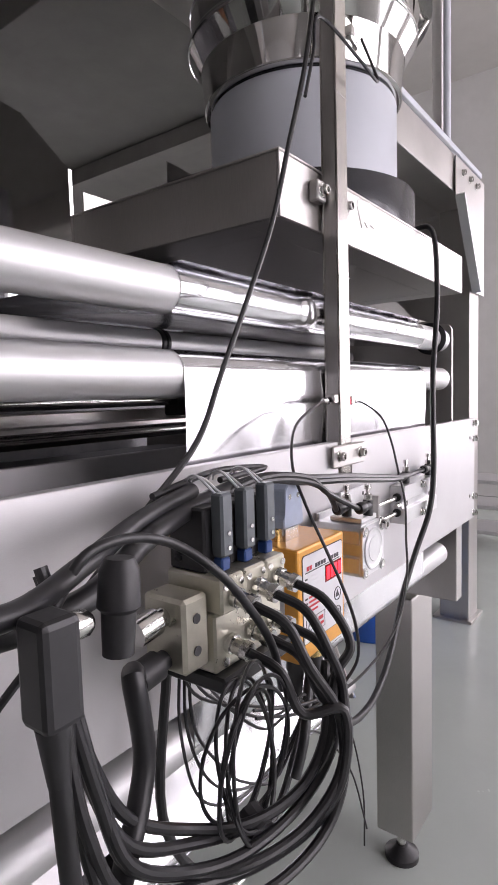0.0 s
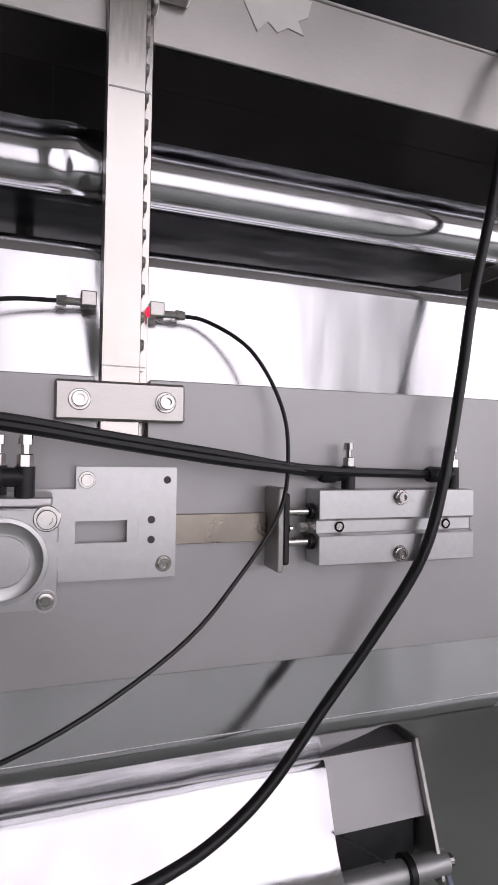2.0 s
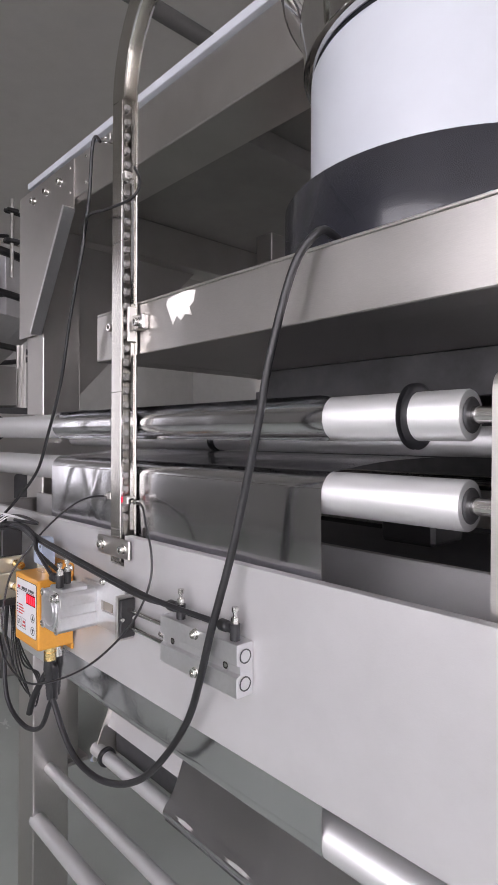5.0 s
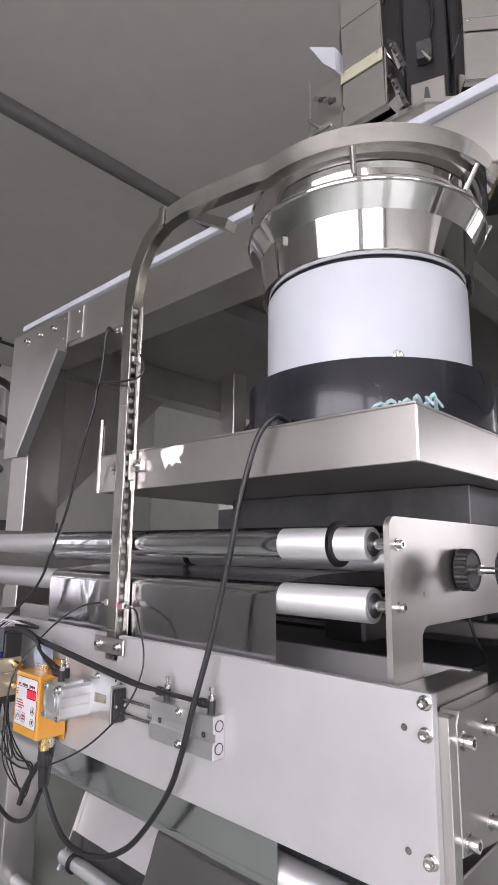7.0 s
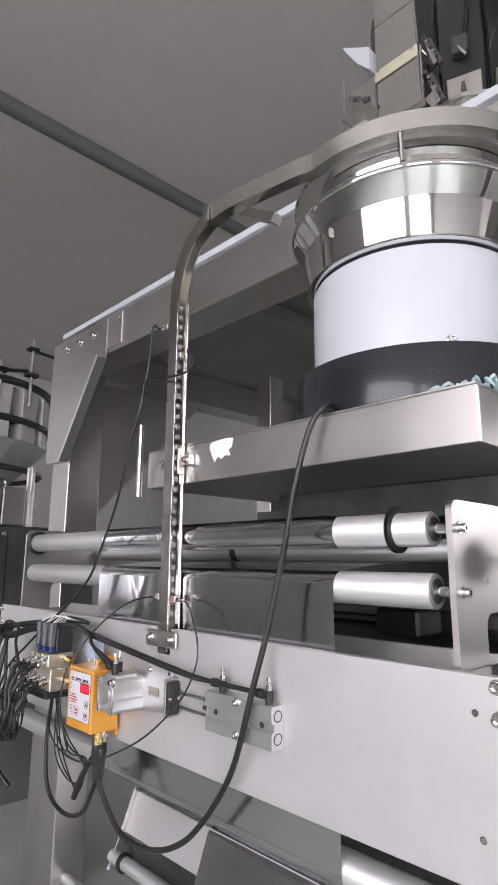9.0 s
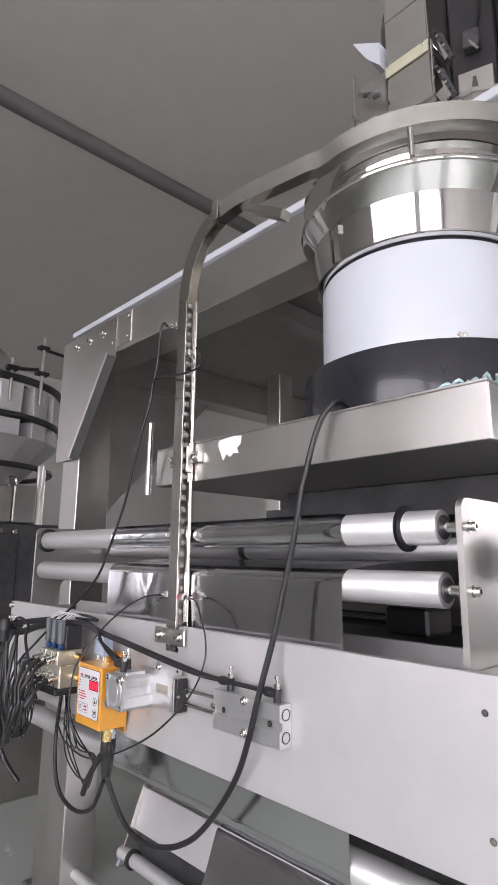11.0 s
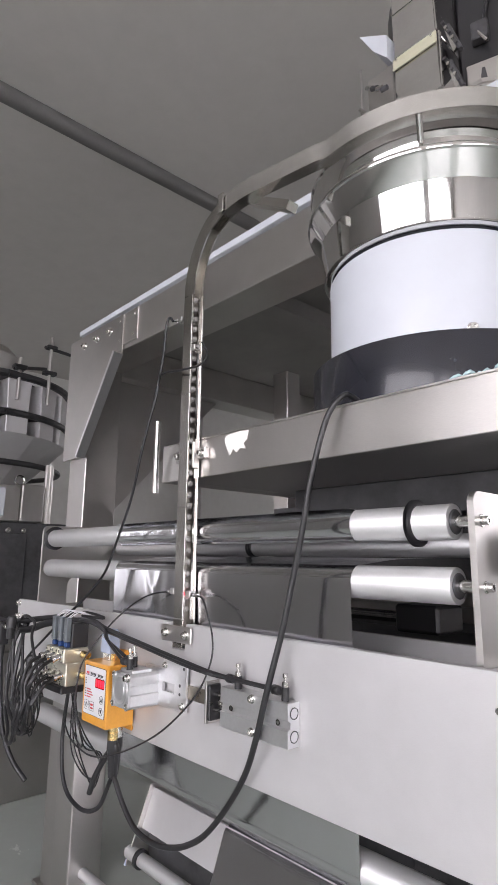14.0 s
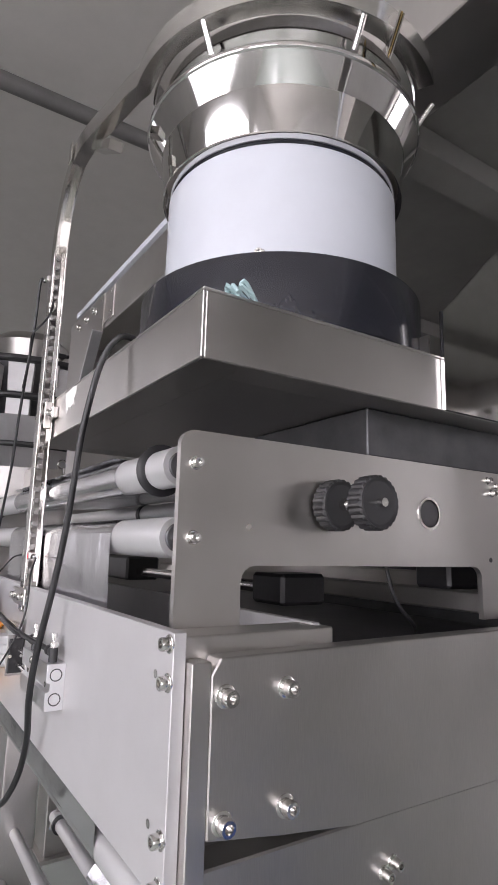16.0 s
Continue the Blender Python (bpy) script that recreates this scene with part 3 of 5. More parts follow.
def weigh_hopper(cx, cy, r, turn, band, bandmat):
    """One head of the weigher: upper and lower bucket with doors, rims and levers."""
    t = thing("weigh_bucket", "polished grey steel weigh buckets stacked in one weigher head", "bucket", "weigher buckets")
    upper = part("upper_bucket", prism([(-0.082, 3.335), (0.080, 3.335), (0.074, 3.53), (0.082, 3.80), (-0.086, 3.80)], -r, -r + 0.17, "y", 0.003), CHROME, t, "polished upper bucket")
    lower = part("lower_bucket", prism([(-0.087, 3.115), (0.087, 3.115), (0.079, 3.328), (-0.081, 3.328)], -r + 0.002, -r + 0.16, "y", 0.003), CHROME, t, "polished lower bucket")
    part("band", boxm(-0.084, 0.082, -r - 0.006, -r - 0.0005, 3.285, 3.329, 0.001), bandmat, upper, band)
    part("rim", boxm(-0.09, 0.09, -r - 0.006, -r + 0.002, 3.104, 3.114, 0.001), SHINY, lower)
    part("rim", boxm(0.0875, 0.0925, -r - 0.002, -r + 0.01, 3.116, 3.325, 0.001), SHINY, lower)
    part("rim", prism([(0.0805, 3.336), (0.0855, 3.336), (0.0795, 3.53), (0.0875, 3.80), (0.0825, 3.80), (0.0745, 3.53)], -r - 0.002, -r + 0.01, "y"), SHINY, upper)
    part("door_line", boxm(-0.084, 0.078, -r - 0.002, -r - 0.0003, 3.52, 3.524), SHINY, upper)
    for x in (-0.068, 0.066):
        bolt((x, -r - 0.006, 3.318), (0, -1, 0), 0.005, 0.004, upper, washer=False)
    for z in (3.34, 3.20):
        lever = part("lever", prism([(0.095, z), (0.108, z + 0.01), (0.135, z - 0.09), (0.12, z - 0.10)], -r + 0.03, -r + 0.04, "y"), SHINY, t)
        part("spring", rod((0.112, -r + 0.02, z), (0.15, -r + 0.02, z - 0.12), 0.008, 10), DARK, lever)
        for k in range(5):
            part("pin", rod((0.10 + 0.010 * k, -r + 0.005, z + 0.012 - 0.026 * k), (0.10 + 0.010 * k, -r + 0.05, z + 0.012 - 0.026 * k), 0.006, 10), SHINY if k % 2 else DARK, lever)
    t.matrix_world = pose(cx, cy, -0.09, 0, 0, turn)
    return t


def weigher():
    """Multihead weigher on the platform: stacked buckets round a dark core."""
    cx, cy, r = 0.807, 1.475, 0.63
    for k in range(4):
        weigh_hopper(cx, cy, r + 0.02, 37 * k, "faded yellow label band" if k == 0 else "bright steel band", YELLOW if k == 0 else STEEL)
    t = thing("weigher_core", "dark weigher body with drive boxes on the platform", "weigher")
    part("drum", lathe((cx, cy, 3.0), (cx, cy, 4.1), [(0, 0.40), (0.05, 0.43), (0.9, 0.43), (1, 0.38)], 40), DARK, t, smooth=True)
    part("base", lathe((cx, cy, 2.674), (cx, cy, 3.10), [(0, 0.50), (0.5, 0.52), (0.86, 0.62), (1.0, 0.62)], 10), STEEL_DARK, t, "grey sheet steel base of the weigher")
    part("base_rim", lathe((cx, cy, 3.085), (cx, cy, 3.10), [(0, 0.63), (1, 0.63)], 10), STEEL, t)
    for k in range(4):
        a = radians(-72 + 37 * k)
        d = Matrix.Translation((cx + 0.46 * math.cos(a), cy + 0.46 * math.sin(a), 3.12)) @ Matrix.Rotation(a + math.pi / 2, 4, "Z")
        box = part("drive_box", boxm(-0.075, 0.075, -0.03, 0.06, 0, 0.85, 0.006), BLACK, t, "black drive box")
        box.matrix_local = d
        part("cover_plate", boxm(-0.055, 0.06, -0.046, -0.032, 0.03, 0.155, 0.003), STEEL, t, "grey cover plate").matrix_local = d
        part("cam_pin", lathe((0.0, -0.062, 0.06), (0.0, -0.047, 0.06), [(0, 0.014), (1, 0.02)], 12), DARK, t).matrix_local = d
        part("cam_arm", prism([(-0.012, 0.06), (0.012, 0.06), (0.005, 0.115), (-0.005, 0.115)], -0.06, -0.048, "y"), DARK, t).matrix_local = d
        part("pusher", boxm(-0.03, 0.025, -0.07, -0.031, 0.23, 0.30, 0.004), DARK, t).matrix_local = d
        part("pusher_arm", rod((-0.02, -0.06, 0.28), (0.02, -0.075, 0.20), 0.006, 8), SHINY, t).matrix_local = d
        part("wire", tube([(-0.05, -0.045, 0.8), (-0.02, -0.055, 0.6), (0.03, -0.05, 0.45), (0.01, -0.045, 0.3)], 0.006, 8), RUBBER, t).matrix_local = d
    # latch and funnel on the free side
    part("latch_arm", rod((0.60, 0.79, 3.19), (0.655, 0.79, 3.125), 0.007, 10), SHINY, t)
    part("latch_arm", boxm(0.605, 0.70, 0.785, 0.80, 3.115, 3.135, 0.004), SHINY, t)
    part("latch_post", rod((0.602, 0.80, 3.10), (0.602, 0.80, 3.36), 0.005, 10), STEEL_DARK, t)
    for k in range(4):
        part("latch_pin", rod((0.625 + 0.02 * k, 0.80, 3.27 - 0.016 * k), (0.65 + 0.02 * k, 0.80, 3.255 - 0.012 * k), 0.009, 10), DARK if k % 2 else SHINY, t)
    part("side_box", boxm(0.60, 0.712, 0.84, 1.1, 3.11, 3.345, 0.004), STEEL_DARK, t)
    t.location = (0.0, 0.0, -0.09)
    part("feed_funnel", prism([(0.60, 3.51), (0.715, 3.43), (0.715, 3.335), (0.66, 3.40)], 0.80, 0.95, "y"), WHITE, t, "white edge of a feed funnel")


weigher()


def second_machine():
    """A second packing line, out beyond the platform's column."""
    t = thing("packing_machine", "second packing machine with a ring of weigh buckets", "machine")
    cx, cy, r = -3.3, 0.72, 0.72
    part("cabinet", boxm(-4.2, -2.62, 0.1, 1.7, FLOOR + 0.04, 1.80, 0.01), DARK, t, "dark machine cabinet")
    part("cabinet_door", boxm(-2.618, -2.60, 0.45, 0.98, 0.6, 1.72, 0.006), DARK, t)
    for y in (0.84, 0.95):
        bolt((-2.60, y, 1.74), (1, 0, 0), 0.014, 0.012, t)
    part("control_box", boxm(-3.0, -2.62, 0.70, 0.915, 1.805, 2.07, 0.008), STEEL, t)
    part("control_box", boxm(-3.0, -2.61, 0.92, 1.09, 1.805, 2.085, 0.008), STEEL_DARK, t)
    part("box_door", boxm(-2.618, -2.606, 0.72, 0.80, 1.84, 2.05, 0.004), WHITE, t)
    for y in (1.12, 1.15, 0.35):
        part("support_post", rod((-2.66, y, 1.80), (-2.66, y, 2.25), 0.018, 12), STEEL, t)
    part("cone", lathe((cx, cy, 2.10), (cx, cy, 2.45), [(0, 0.40), (0.06, 0.42), (1, r + 0.02), (1, r - 0.02)], 18), PANEL, t, "grey sheet metal collecting cone")
    part("lower_body", lathe((cx, cy, 1.805), (cx, cy, 2.22), [(0, 0.36), (1, 0.40)], 18), STEEL_DARK, t)
    def ring(z, rr, wr):
        part("ring_rail", tube([(cx + rr * math.cos(radians(a)), cy + rr * math.sin(radians(a)), z) for a in range(0, 361, 20)], wr, 10, 3), BLACK, t)
    ring(2.235, r - 0.02, 0.022)
    ring(2.60, r + 0.02, 0.026)
    ring(2.89, r + 0.02, 0.03)
    part("core", lathe((cx, cy, 2.30), (cx, cy, 3.0), [(0, 0.5), (0.9, 0.52), (1, 0.4)], 24), DARK, t, smooth=True)
    up = prism([(-0.085, 2.63), (0.085, 2.63), (0.095, 2.86), (-0.095, 2.86)], -0.10, 0.05, "y", 0.004)
    lo = prism([(-0.085, 2.45), (0.085, 2.45), (0.085, 2.58), (-0.085, 2.58)], -0.10, 0.05, "y", 0.004)
    ua = ub = None
    for k in range(16):
        m = Matrix.Translation((cx, cy, 0)) @ Matrix.Rotation(radians(22.5 * k + 8), 4, "Z") @ Matrix.Translation((0, -(r - 0.09), 0))
        if ua is None:
            ua = part("upper_bucket", up, PANEL, t)
            ub = part("lower_bucket", lo, PANEL, t)
            oa, ob = ua, ub
        else:
            oa, ob = new("upper_bucket", ua.data), new("lower_bucket", ub.data)
            oa.parent = ob.parent = t
        oa.matrix_local = m
        ob.matrix_local = m
    part("dome", lathe((cx, cy, 3.0), (cx, cy, 3.28), [(0, 0.30), (0.7, 0.33), (1, 0.25)], 24), STEEL_DARK, t, smooth=True)
    for y, z1 in ((0.80, 3.03), (1.03, 3.25)):
        x = cx + r + 0.02
        part("stud", rod((x, y, 2.70), (x, y, z1), 0.013, 10), STEEL_DARK, t)
        part("clamp", boxm(x - 0.03, x + 0.03, y - 0.04, y + 0.04, z1 - 0.10, z1 - 0.07, 0.005), BLACK, t)
        part("clamp", boxm(x - 0.03, x + 0.03, y - 0.05, y + 0.05, 2.94, 2.97, 0.005), BLACK, t)
        part("cross_rod", rod((x, y - 0.05, z1 - 0.09), (x - 0.05, y + 0.22, z1 - 0.03 - 0.06 * (y > 1)), 0.014, 8), BLACK, t)
    part("eye_bolt", tube([(-2.75, 0.945 + 0.035 * math.cos(radians(a)), 2.125 + 0.035 * math.sin(radians(a))) for a in range(0, 361, 45)], 0.009, 8, 3), SHINY, t)
    t.location.z = -0.04
    b = thing("steel_bench", "grey steel bench beside the packing machine", "bench")
    part("top", boxm(-2.5, -1.7, 0.2, 0.95, 1.0, 1.04, 0.006), STEEL_DARK, b)
    part("body", boxm(-2.45, -1.75, 0.28, 0.9, FLOOR, 0.995, 0.01), STEEL_DARK, b)


second_machine()


def inner_machinery():
    """What shows through the frame, behind the rollers."""
    t = thing("film_carriage", "dark film carriage with rails inside the frame", "machine")
    part("rear_rail", boxm(-0.05, 1.28, 0.62, 0.66, 1.375, 1.41, 0.003), STEEL, t)
    part("rear_rail", boxm(-0.05, 1.28, 0.86, 0.90, 1.38, 1.43, 0.003), STEEL, t)
    part("tray", boxm(-0.05, 1.28, 0.24, 0.95, 1.30, 1.312, 0.002), DARK, t)
    part("guide_rod", rod((-0.05, 0.40, 1.40), (1.04, 0.40, 1.40), 0.012, 14), SHINY, t, smooth=True)
    part("guide_rod", rod((-0.05, 0.74, 1.455), (1.28, 0.74, 1.455), 0.016, 14), SHINY, t, smooth=True)
    part("carriage_block", boxm(0.95, 1.05, 0.36, 0.46, 1.375, 1.43, 0.006), BLACK, t)
    part("carriage_block", boxm(1.12, 1.2, 0.62, 0.78, 1.41, 1.46, 0.006), BLACK, t)
    part("carriage_block", boxm(0.10, 0.3, 0.36, 0.46, 1.375, 1.44, 0.006), BLACK, t)
    part("back_panel", boxm(-0.2, 1.7, 1.15, 1.17, 1.2, 1.74, 0.004), DARK, t)
    part("rear_box", boxm(-0.2, 0.5, 0.7, 1.1, 0.55, 1.25, 0.01), DARK, t, "dark rear cabinet")
    part("hanging_wire", tube([(1.24, 0.42, 1.45), (1.25, 0.43, 1.40), (1.25, 0.47, 1.36), (1.2, 0.52, 1.33)], 0.003, 8), RUBBER, t)
    # machine body far back
    m = thing("machine_cabinet", "dark machine body behind the film frame", "machine")
    part("body", boxm(0.0, 1.1, 1.5, 2.6, FLOOR, 2.2, 0.01), DARK, m)
    part("rear_panel", boxm(-0.62, -0.02, 1.9, 2.5, FLOOR, 2.05, 0.01), STEEL_DARK, m)
    part("beam", boxm(-0.7, 0.0, 1.75, 1.85, 1.95, 2.05, 0.004), STEEL, m)
    part("beam", boxm(-0.74, -0.64, 1.7, 1.8, FLOOR, 2.4, 0.004), STEEL_DARK, m)
    part("post", boxm(-0.25, -0.16, 1.2, 1.29, FLOOR, 2.4, 0.003), STEEL, m)
    part("post", boxm(0.12, 0.2, 1.3, 1.38, FLOOR, 2.0, 0.003), STEEL, m)
    part("panel", boxm(-0.26, -0.1, 1.42, 1.44, 1.4, 1.80, 0.003), CARTON, m, "brown inner panel")
    part("rod", rod((-0.52, 0.72, 1.80), (-0.52, 0.72, 2.13), 0.014, 12), SHINY, m, smooth=True)


inner_machinery()


def legs():
    t = thing("machine_stand", "square stainless stand legs of the film frame on levelling feet", "stand")
    for x in (-0.07, 1.315):
        part("leg", boxm(x, x + (0.15 if x > 1 else 0.1), 0.135, 0.235, FLOOR + 0.09, 0.94 if x > 1 else 1.185, 0.004, 2), STEEL_DARK, t)
        part("stem", rod((x + 0.05, 0.185, FLOOR + 0.03), (x + 0.05, 0.185, FLOOR + 0.095), 0.012, 12), SHINY, t)
        part("foot", lathe((x + 0.05, 0.185, FLOOR), (x + 0.05, 0.185, FLOOR + 0.035), [(0, 0.045), (0.4, 0.045), (1, 0.016)], 24), BLACK, t, smooth=True)


legs()

# ---- lower film tray ----
TX0, TX1 = 0.15, 1.205


def lower_tray():
    t = thing("film_tray", "pale sheet metal film tray with side plates below the roller", "tray")
    part("sheet", prism([(0.214, 0.962), (0.206, 0.966), (0.170, 0.872), (0.178, 0.870)], TX0 + 0.006, TX1 - 0.006, "x"), PANEL, t)
    part("top_return", boxm(TX0 + 0.006, TX1 - 0.006, 0.216, 0.34, 0.955, 0.963, 0.001), PANEL, t)
    for x in (TX0, TX1 - 0.005):
        part("side_plate", prism([(0.198, 0.975), (0.34, 0.975), (0.34, 0.79), (0.13, 0.79), (0.128, 0.80)], x, x + 0.005, "x"), STEEL, t)
        bolt((x if x < 0.5 else x + 0.005, 0.2, 0.945), (-1 if x < 0.5 else 1, 0, 0), 0.004, 0.005, t)
    # dark block added in place of the shade under the tray
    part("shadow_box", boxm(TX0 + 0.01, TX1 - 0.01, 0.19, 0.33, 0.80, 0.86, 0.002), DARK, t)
    r = thing("tray_roller", "slim aluminium roller with black collars below the tray", "roller", "guide rollers")
    part("tube", rod((TX0 - 0.012, 0.145, 0.815), (TX1 + 0.012, 0.145, 0.815), 0.017, 28), ROLLER, r, smooth=True)
    for x in (TX0 + 0.045, TX1 - 0.055):
        part("collar", lathe((x - 0.006, 0.145, 0.815), (x + 0.006, 0.145, 0.815), [(0, 0.0175), (0.1, 0.024), (0.9, 0.024), (1, 0.0175)], 28), RUBBER, r, "black rubber collar", smooth=True)
    for x, d in ((TX0 - 0.012, -1), (TX1 + 0.012, 1)):
        part("end_cap", rod((x, 0.145, 0.815), (x + d * 0.012, 0.145, 0.815), 0.009, 14), SHINY, r)
        part("hose_fitting", rod((x + d * 0.004, 0.145, 0.80), (x + d * 0.004, 0.135, 0.782), 0.005, 10), BLUEGREY, r)
    for ob in (t, r):
        ob.location = (0.0, 0.115, -0.088)
    film_sheet("packing_film", 0.475, 1.042, [(0.075, 1.064), (0.20, 0.97), (0.320, 0.884), (0.311, 0.867), (0.273, 0.772), (0.2425, 0.732), (0.248, 0.712), (0.270, 0.706), (0.5, 0.652)], "bright silver film running down over the pale tray", 0.0025, 50, 6)
    # lower cross rollers under the tray
    for y, z, rr in ((0.13, 0.66, 0.014), (0.17, 0.60, 0.014), (0.1, 0.53, 0.02)):
        q = thing("cross_roller", "thin steel cross roller low in the frame", "roller", "guide rollers")
        part("tube", rod((0.02, y + 0.05, z), (0.62, y + 0.05, z), rr, 20), ROLLER, q, smooth=True)
        part("shaft", rod((-0.02, y + 0.05, z), (0.66, y + 0.05, z), 0.007, 12), SHINY, q, smooth=True)


lower_tray()


def bucket():
    t = thing("bucket", "blue plastic bucket standing on the floor", "bucket")
    x, y = 2.68, 0.87
    part("shell", lathe((x, y, FLOOR), (x, y, FLOOR + 0.36), [(0, 0.145), (0.02, 0.15), (0.93, 0.185), (0.93, 0.195), (1, 0.195), (1, 0.185), (0.05, 0.14)], 36), BLUE, t, smooth=True)


bucket()


def far_rack():
    # low racks by the right wall
    for k, y in enumerate((0.6, 1.5, 2.4)):
        t = thing("steel_rack", "low pale steel rack by the wall", "rack", "racks")
        for z in (0.32, 0.52, 0.72):
            part("rail", boxm(4.6, 5.0, y, y + 0.75, z, z + 0.03, 0.004), PANEL, t)
        for xx in (4.62, 4.96):
            for yy in (y + 0.02, y + 0.71):
                part("post", boxm(xx - 0.015, xx + 0.015, yy - 0.015, yy + 0.015, FLOOR, 0.75, 0.002), STEEL, t)
    w = thing("tube_light", "unlit white fluorescent tube fitting hung upright on a post", "lamp")
    part("post", boxm(3.62, 3.68, 0.80, 0.86, FLOOR, 4.6, 0.004), WALL, w)
    part("tube", rod((3.6, 0.76, 2.45), (3.6, 0.76, 4.2), 0.022, 16), WHITE, w, smooth=True)


far_rack()

# ---- cap track ----
TXL, TXR = 0.679, 0.714
TYF, TYB = -0.003, 0.0215


def sweep(points, w, h, parent, name, mat, step=8, normal=(0, -1, 0), open_side=True):
    """A channel of outer size w by h swept along a line that lies about in the plane across normal."""
    line = spline(points, step)
    n = Vector(normal)
    th = 0.003
    sec = [(-w / 2, -h / 2), (w / 2, -h / 2), (w / 2, -h / 2 + th), (-w / 2 + th, -h / 2 + th), (-w / 2 + th, h / 2 - th), (w / 2, h / 2 - th), (w / 2, h / 2), (-w / 2, h / 2)] if open_side else [(-w / 2, -h / 2), (w / 2, -h / 2), (w / 2, h / 2), (-w / 2, h / 2)]
    bm = bmesh.new()
    prev = None
    for i, p in enumerate(line):
        t = (line[min(i + 1, len(line) - 1)] - line[max(i - 1, 0)]).normalized()
        side = t.cross(n).normalized() * 1.0
        out = side.cross(t).normalized()
        ring = [bm.verts.new(p + a * side + b * out) for a, b in sec]
        if prev:
            for j in range(len(sec)):
                bm.faces.new((prev[j], prev[(j + 1) % len(sec)], ring[(j + 1) % len(sec)], ring[j]))
        prev = ring
    return part(name, bm, mat, parent, smooth=False)


def cap_track():
    t = thing("cap_track", "upright polished steel track feeding caps down to the plate", "track")
    xc, yc = (TXL + TXR) / 2, (TYF + TYB) / 2
    # upright: front, back and left walls, open to the right
    part("front_wall", boxm(TXL, TXR - 0.005, TYF, TYF + 0.003, 1.346, 2.085, 0.0006), TRACK, t)
    part("back_wall", boxm(TXL, TXR + 0.004, TYB - 0.003, TYB, 1.346, 2.085, 0.0006), TRACK, t)
    part("closed_wall", boxm(TXL, TXL + 0.003, TYF + 0.0032, TYB - 0.0032, 1.346, 2.085), STEEL_DARK, t)
    part("lip", boxm(TXR - 0.008, TXR - 0.005, TYF + 0.0032, TYF + 0.0042, 1.396, 2.085), TRACK, t)
    part("lip", boxm(TXR - 0.003, TXR, TYF + 0.0145, TYB - 0.0032, 1.40, 2.085), TRACK, t)
    for z0 in (1.40, 1.62, 1.86):
        part("seam", boxm(TXL + 0.001, TXR - 0.001, TYF - 0.0005, TYF, z0, z0 + 0.0012), STEEL_DARK, t)
    # bend and run to the bowl
    x = BC.x
    run = [(xc, yc, 2.085), (xc + 0.004, yc, 2.125), (xc + 0.020, yc, 2.175), (xc + 0.058, yc - 0.001, 2.224), (0.812, yc - 0.002, 2.252)]
    sweep(run, 0.035, 0.0245, t, "bend", TRACK, 8, (0, -1, 0))
    bm = bmesh.new()
    line = spline([(0.810, -0.008, 2.253), (0.87, -0.002, 2.263), (0.95, 0.010, 2.264), (1.04, 0.022, 2.262)], 6)
    for k in range(1, 32):
        a = radians(-103 + 4.3 * k)
        line.append(Vector((x + 0.276 * math.cos(a), BC.y + 0.276 * math.sin(a), 2.261 + 0.0002 * k)))
    prev = None
    for i, p in enumerate(line):
        tt = line[min(i + 1, len(line) - 1)] - line[max(i - 1, 0)]
        o = Vector((tt.y, -tt.x, 0)).normalized()
        ring = [bm.verts.new(p + o * a + Vector((0, 0, b))) for a, b in ((0, 0.014), (0, -0.022), (-0.026, -0.022), (-0.026, -0.019), (-0.003, -0.019), (-0.003, 0.014))]
        if prev:
            for j in range(6):
                bm.faces.new((prev[j], prev[(j + 1) % 6], ring[(j + 1) % 6], ring[j]))
        else:
            bm.faces.new(ring)
        prev = ring
    bm.faces.new(prev)
    part("feed_channel", bm, SHINY, t, "polished curved feed channel", smooth=True)
    part("joint_plate", boxm(0.800, 0.818, -0.0125, -0.0092, 2.232, 2.276, 0.001), TRACK, t)
    part("stay", prism([(0.868, 2.236), (0.878, 2.250), (0.985, 2.186), (0.977, 2.170)], 0.014, 0.040, "y"), TRACK, t)
    for k in range(3):
        part("return_wing", prism([(1.372, 2.27), (1.402, 2.255), (1.372, 2.20)], 0.30 + 0.004 * k, 0.302 + 0.004 * k, "y"), BRASS if k == 1 else CHROME, t)
    # caps standing in the slot
    cap = None
    k = 0
    z = 1.42
    while z < 2.08:
        if cap is None:
            cap = part("cap", lathe((TXR - 0.012, TYF + 0.0092, z), (TXR - 0.0015, TYF + 0.0092, z), [(0, 0.0058), (0.7, 0.0058), (0.72, 0.005), (1, 0.0042)], 14), CAP, t, "grey plastic cap", smooth=True)
        else:
            c = new("cap", cap.data)
            c.parent = t
            c.location = (0, 0, z - 1.42)
            tagged(c, "grey plastic cap")
        z += 0.0225
        k += 1
    # clamp at the front plate
    b = thing("track_bracket", "small steel bracket bolting the track to the front plate", "bracket")
    part("plate", boxm(0.645, 0.745, -0.0085, -0.0045, 1.357, 1.388, 0.002), STEEL, b)
    for x in (0.6632, 0.7288):
        part("spacer", rod((x, -0.0045, 1.373), (x, 0.0, 1.373), 0.007, 14), SHINY, b)
        bolt((x, -0.0085, 1.373), (0, -1, 0), 0.0062, 0.007, b)
    # clamp at the shelf
    c = thing("track_clamp", "bolted steel clamp holding the track to the shelf", "bracket")
    part("block", boxm(0.721, 0.748, 0.012, HY0 - 0.0003, 1.718, 1.742, 0.002), STEEL, c)
    part("angle", boxm(0.7145, 0.72, 0.004, 0.018, 1.70, 1.755, 0.001), STEEL, c)
    bolt((0.737, 0.012, 1.7285), (0, -1, 0), 0.0065, 0.008, c)
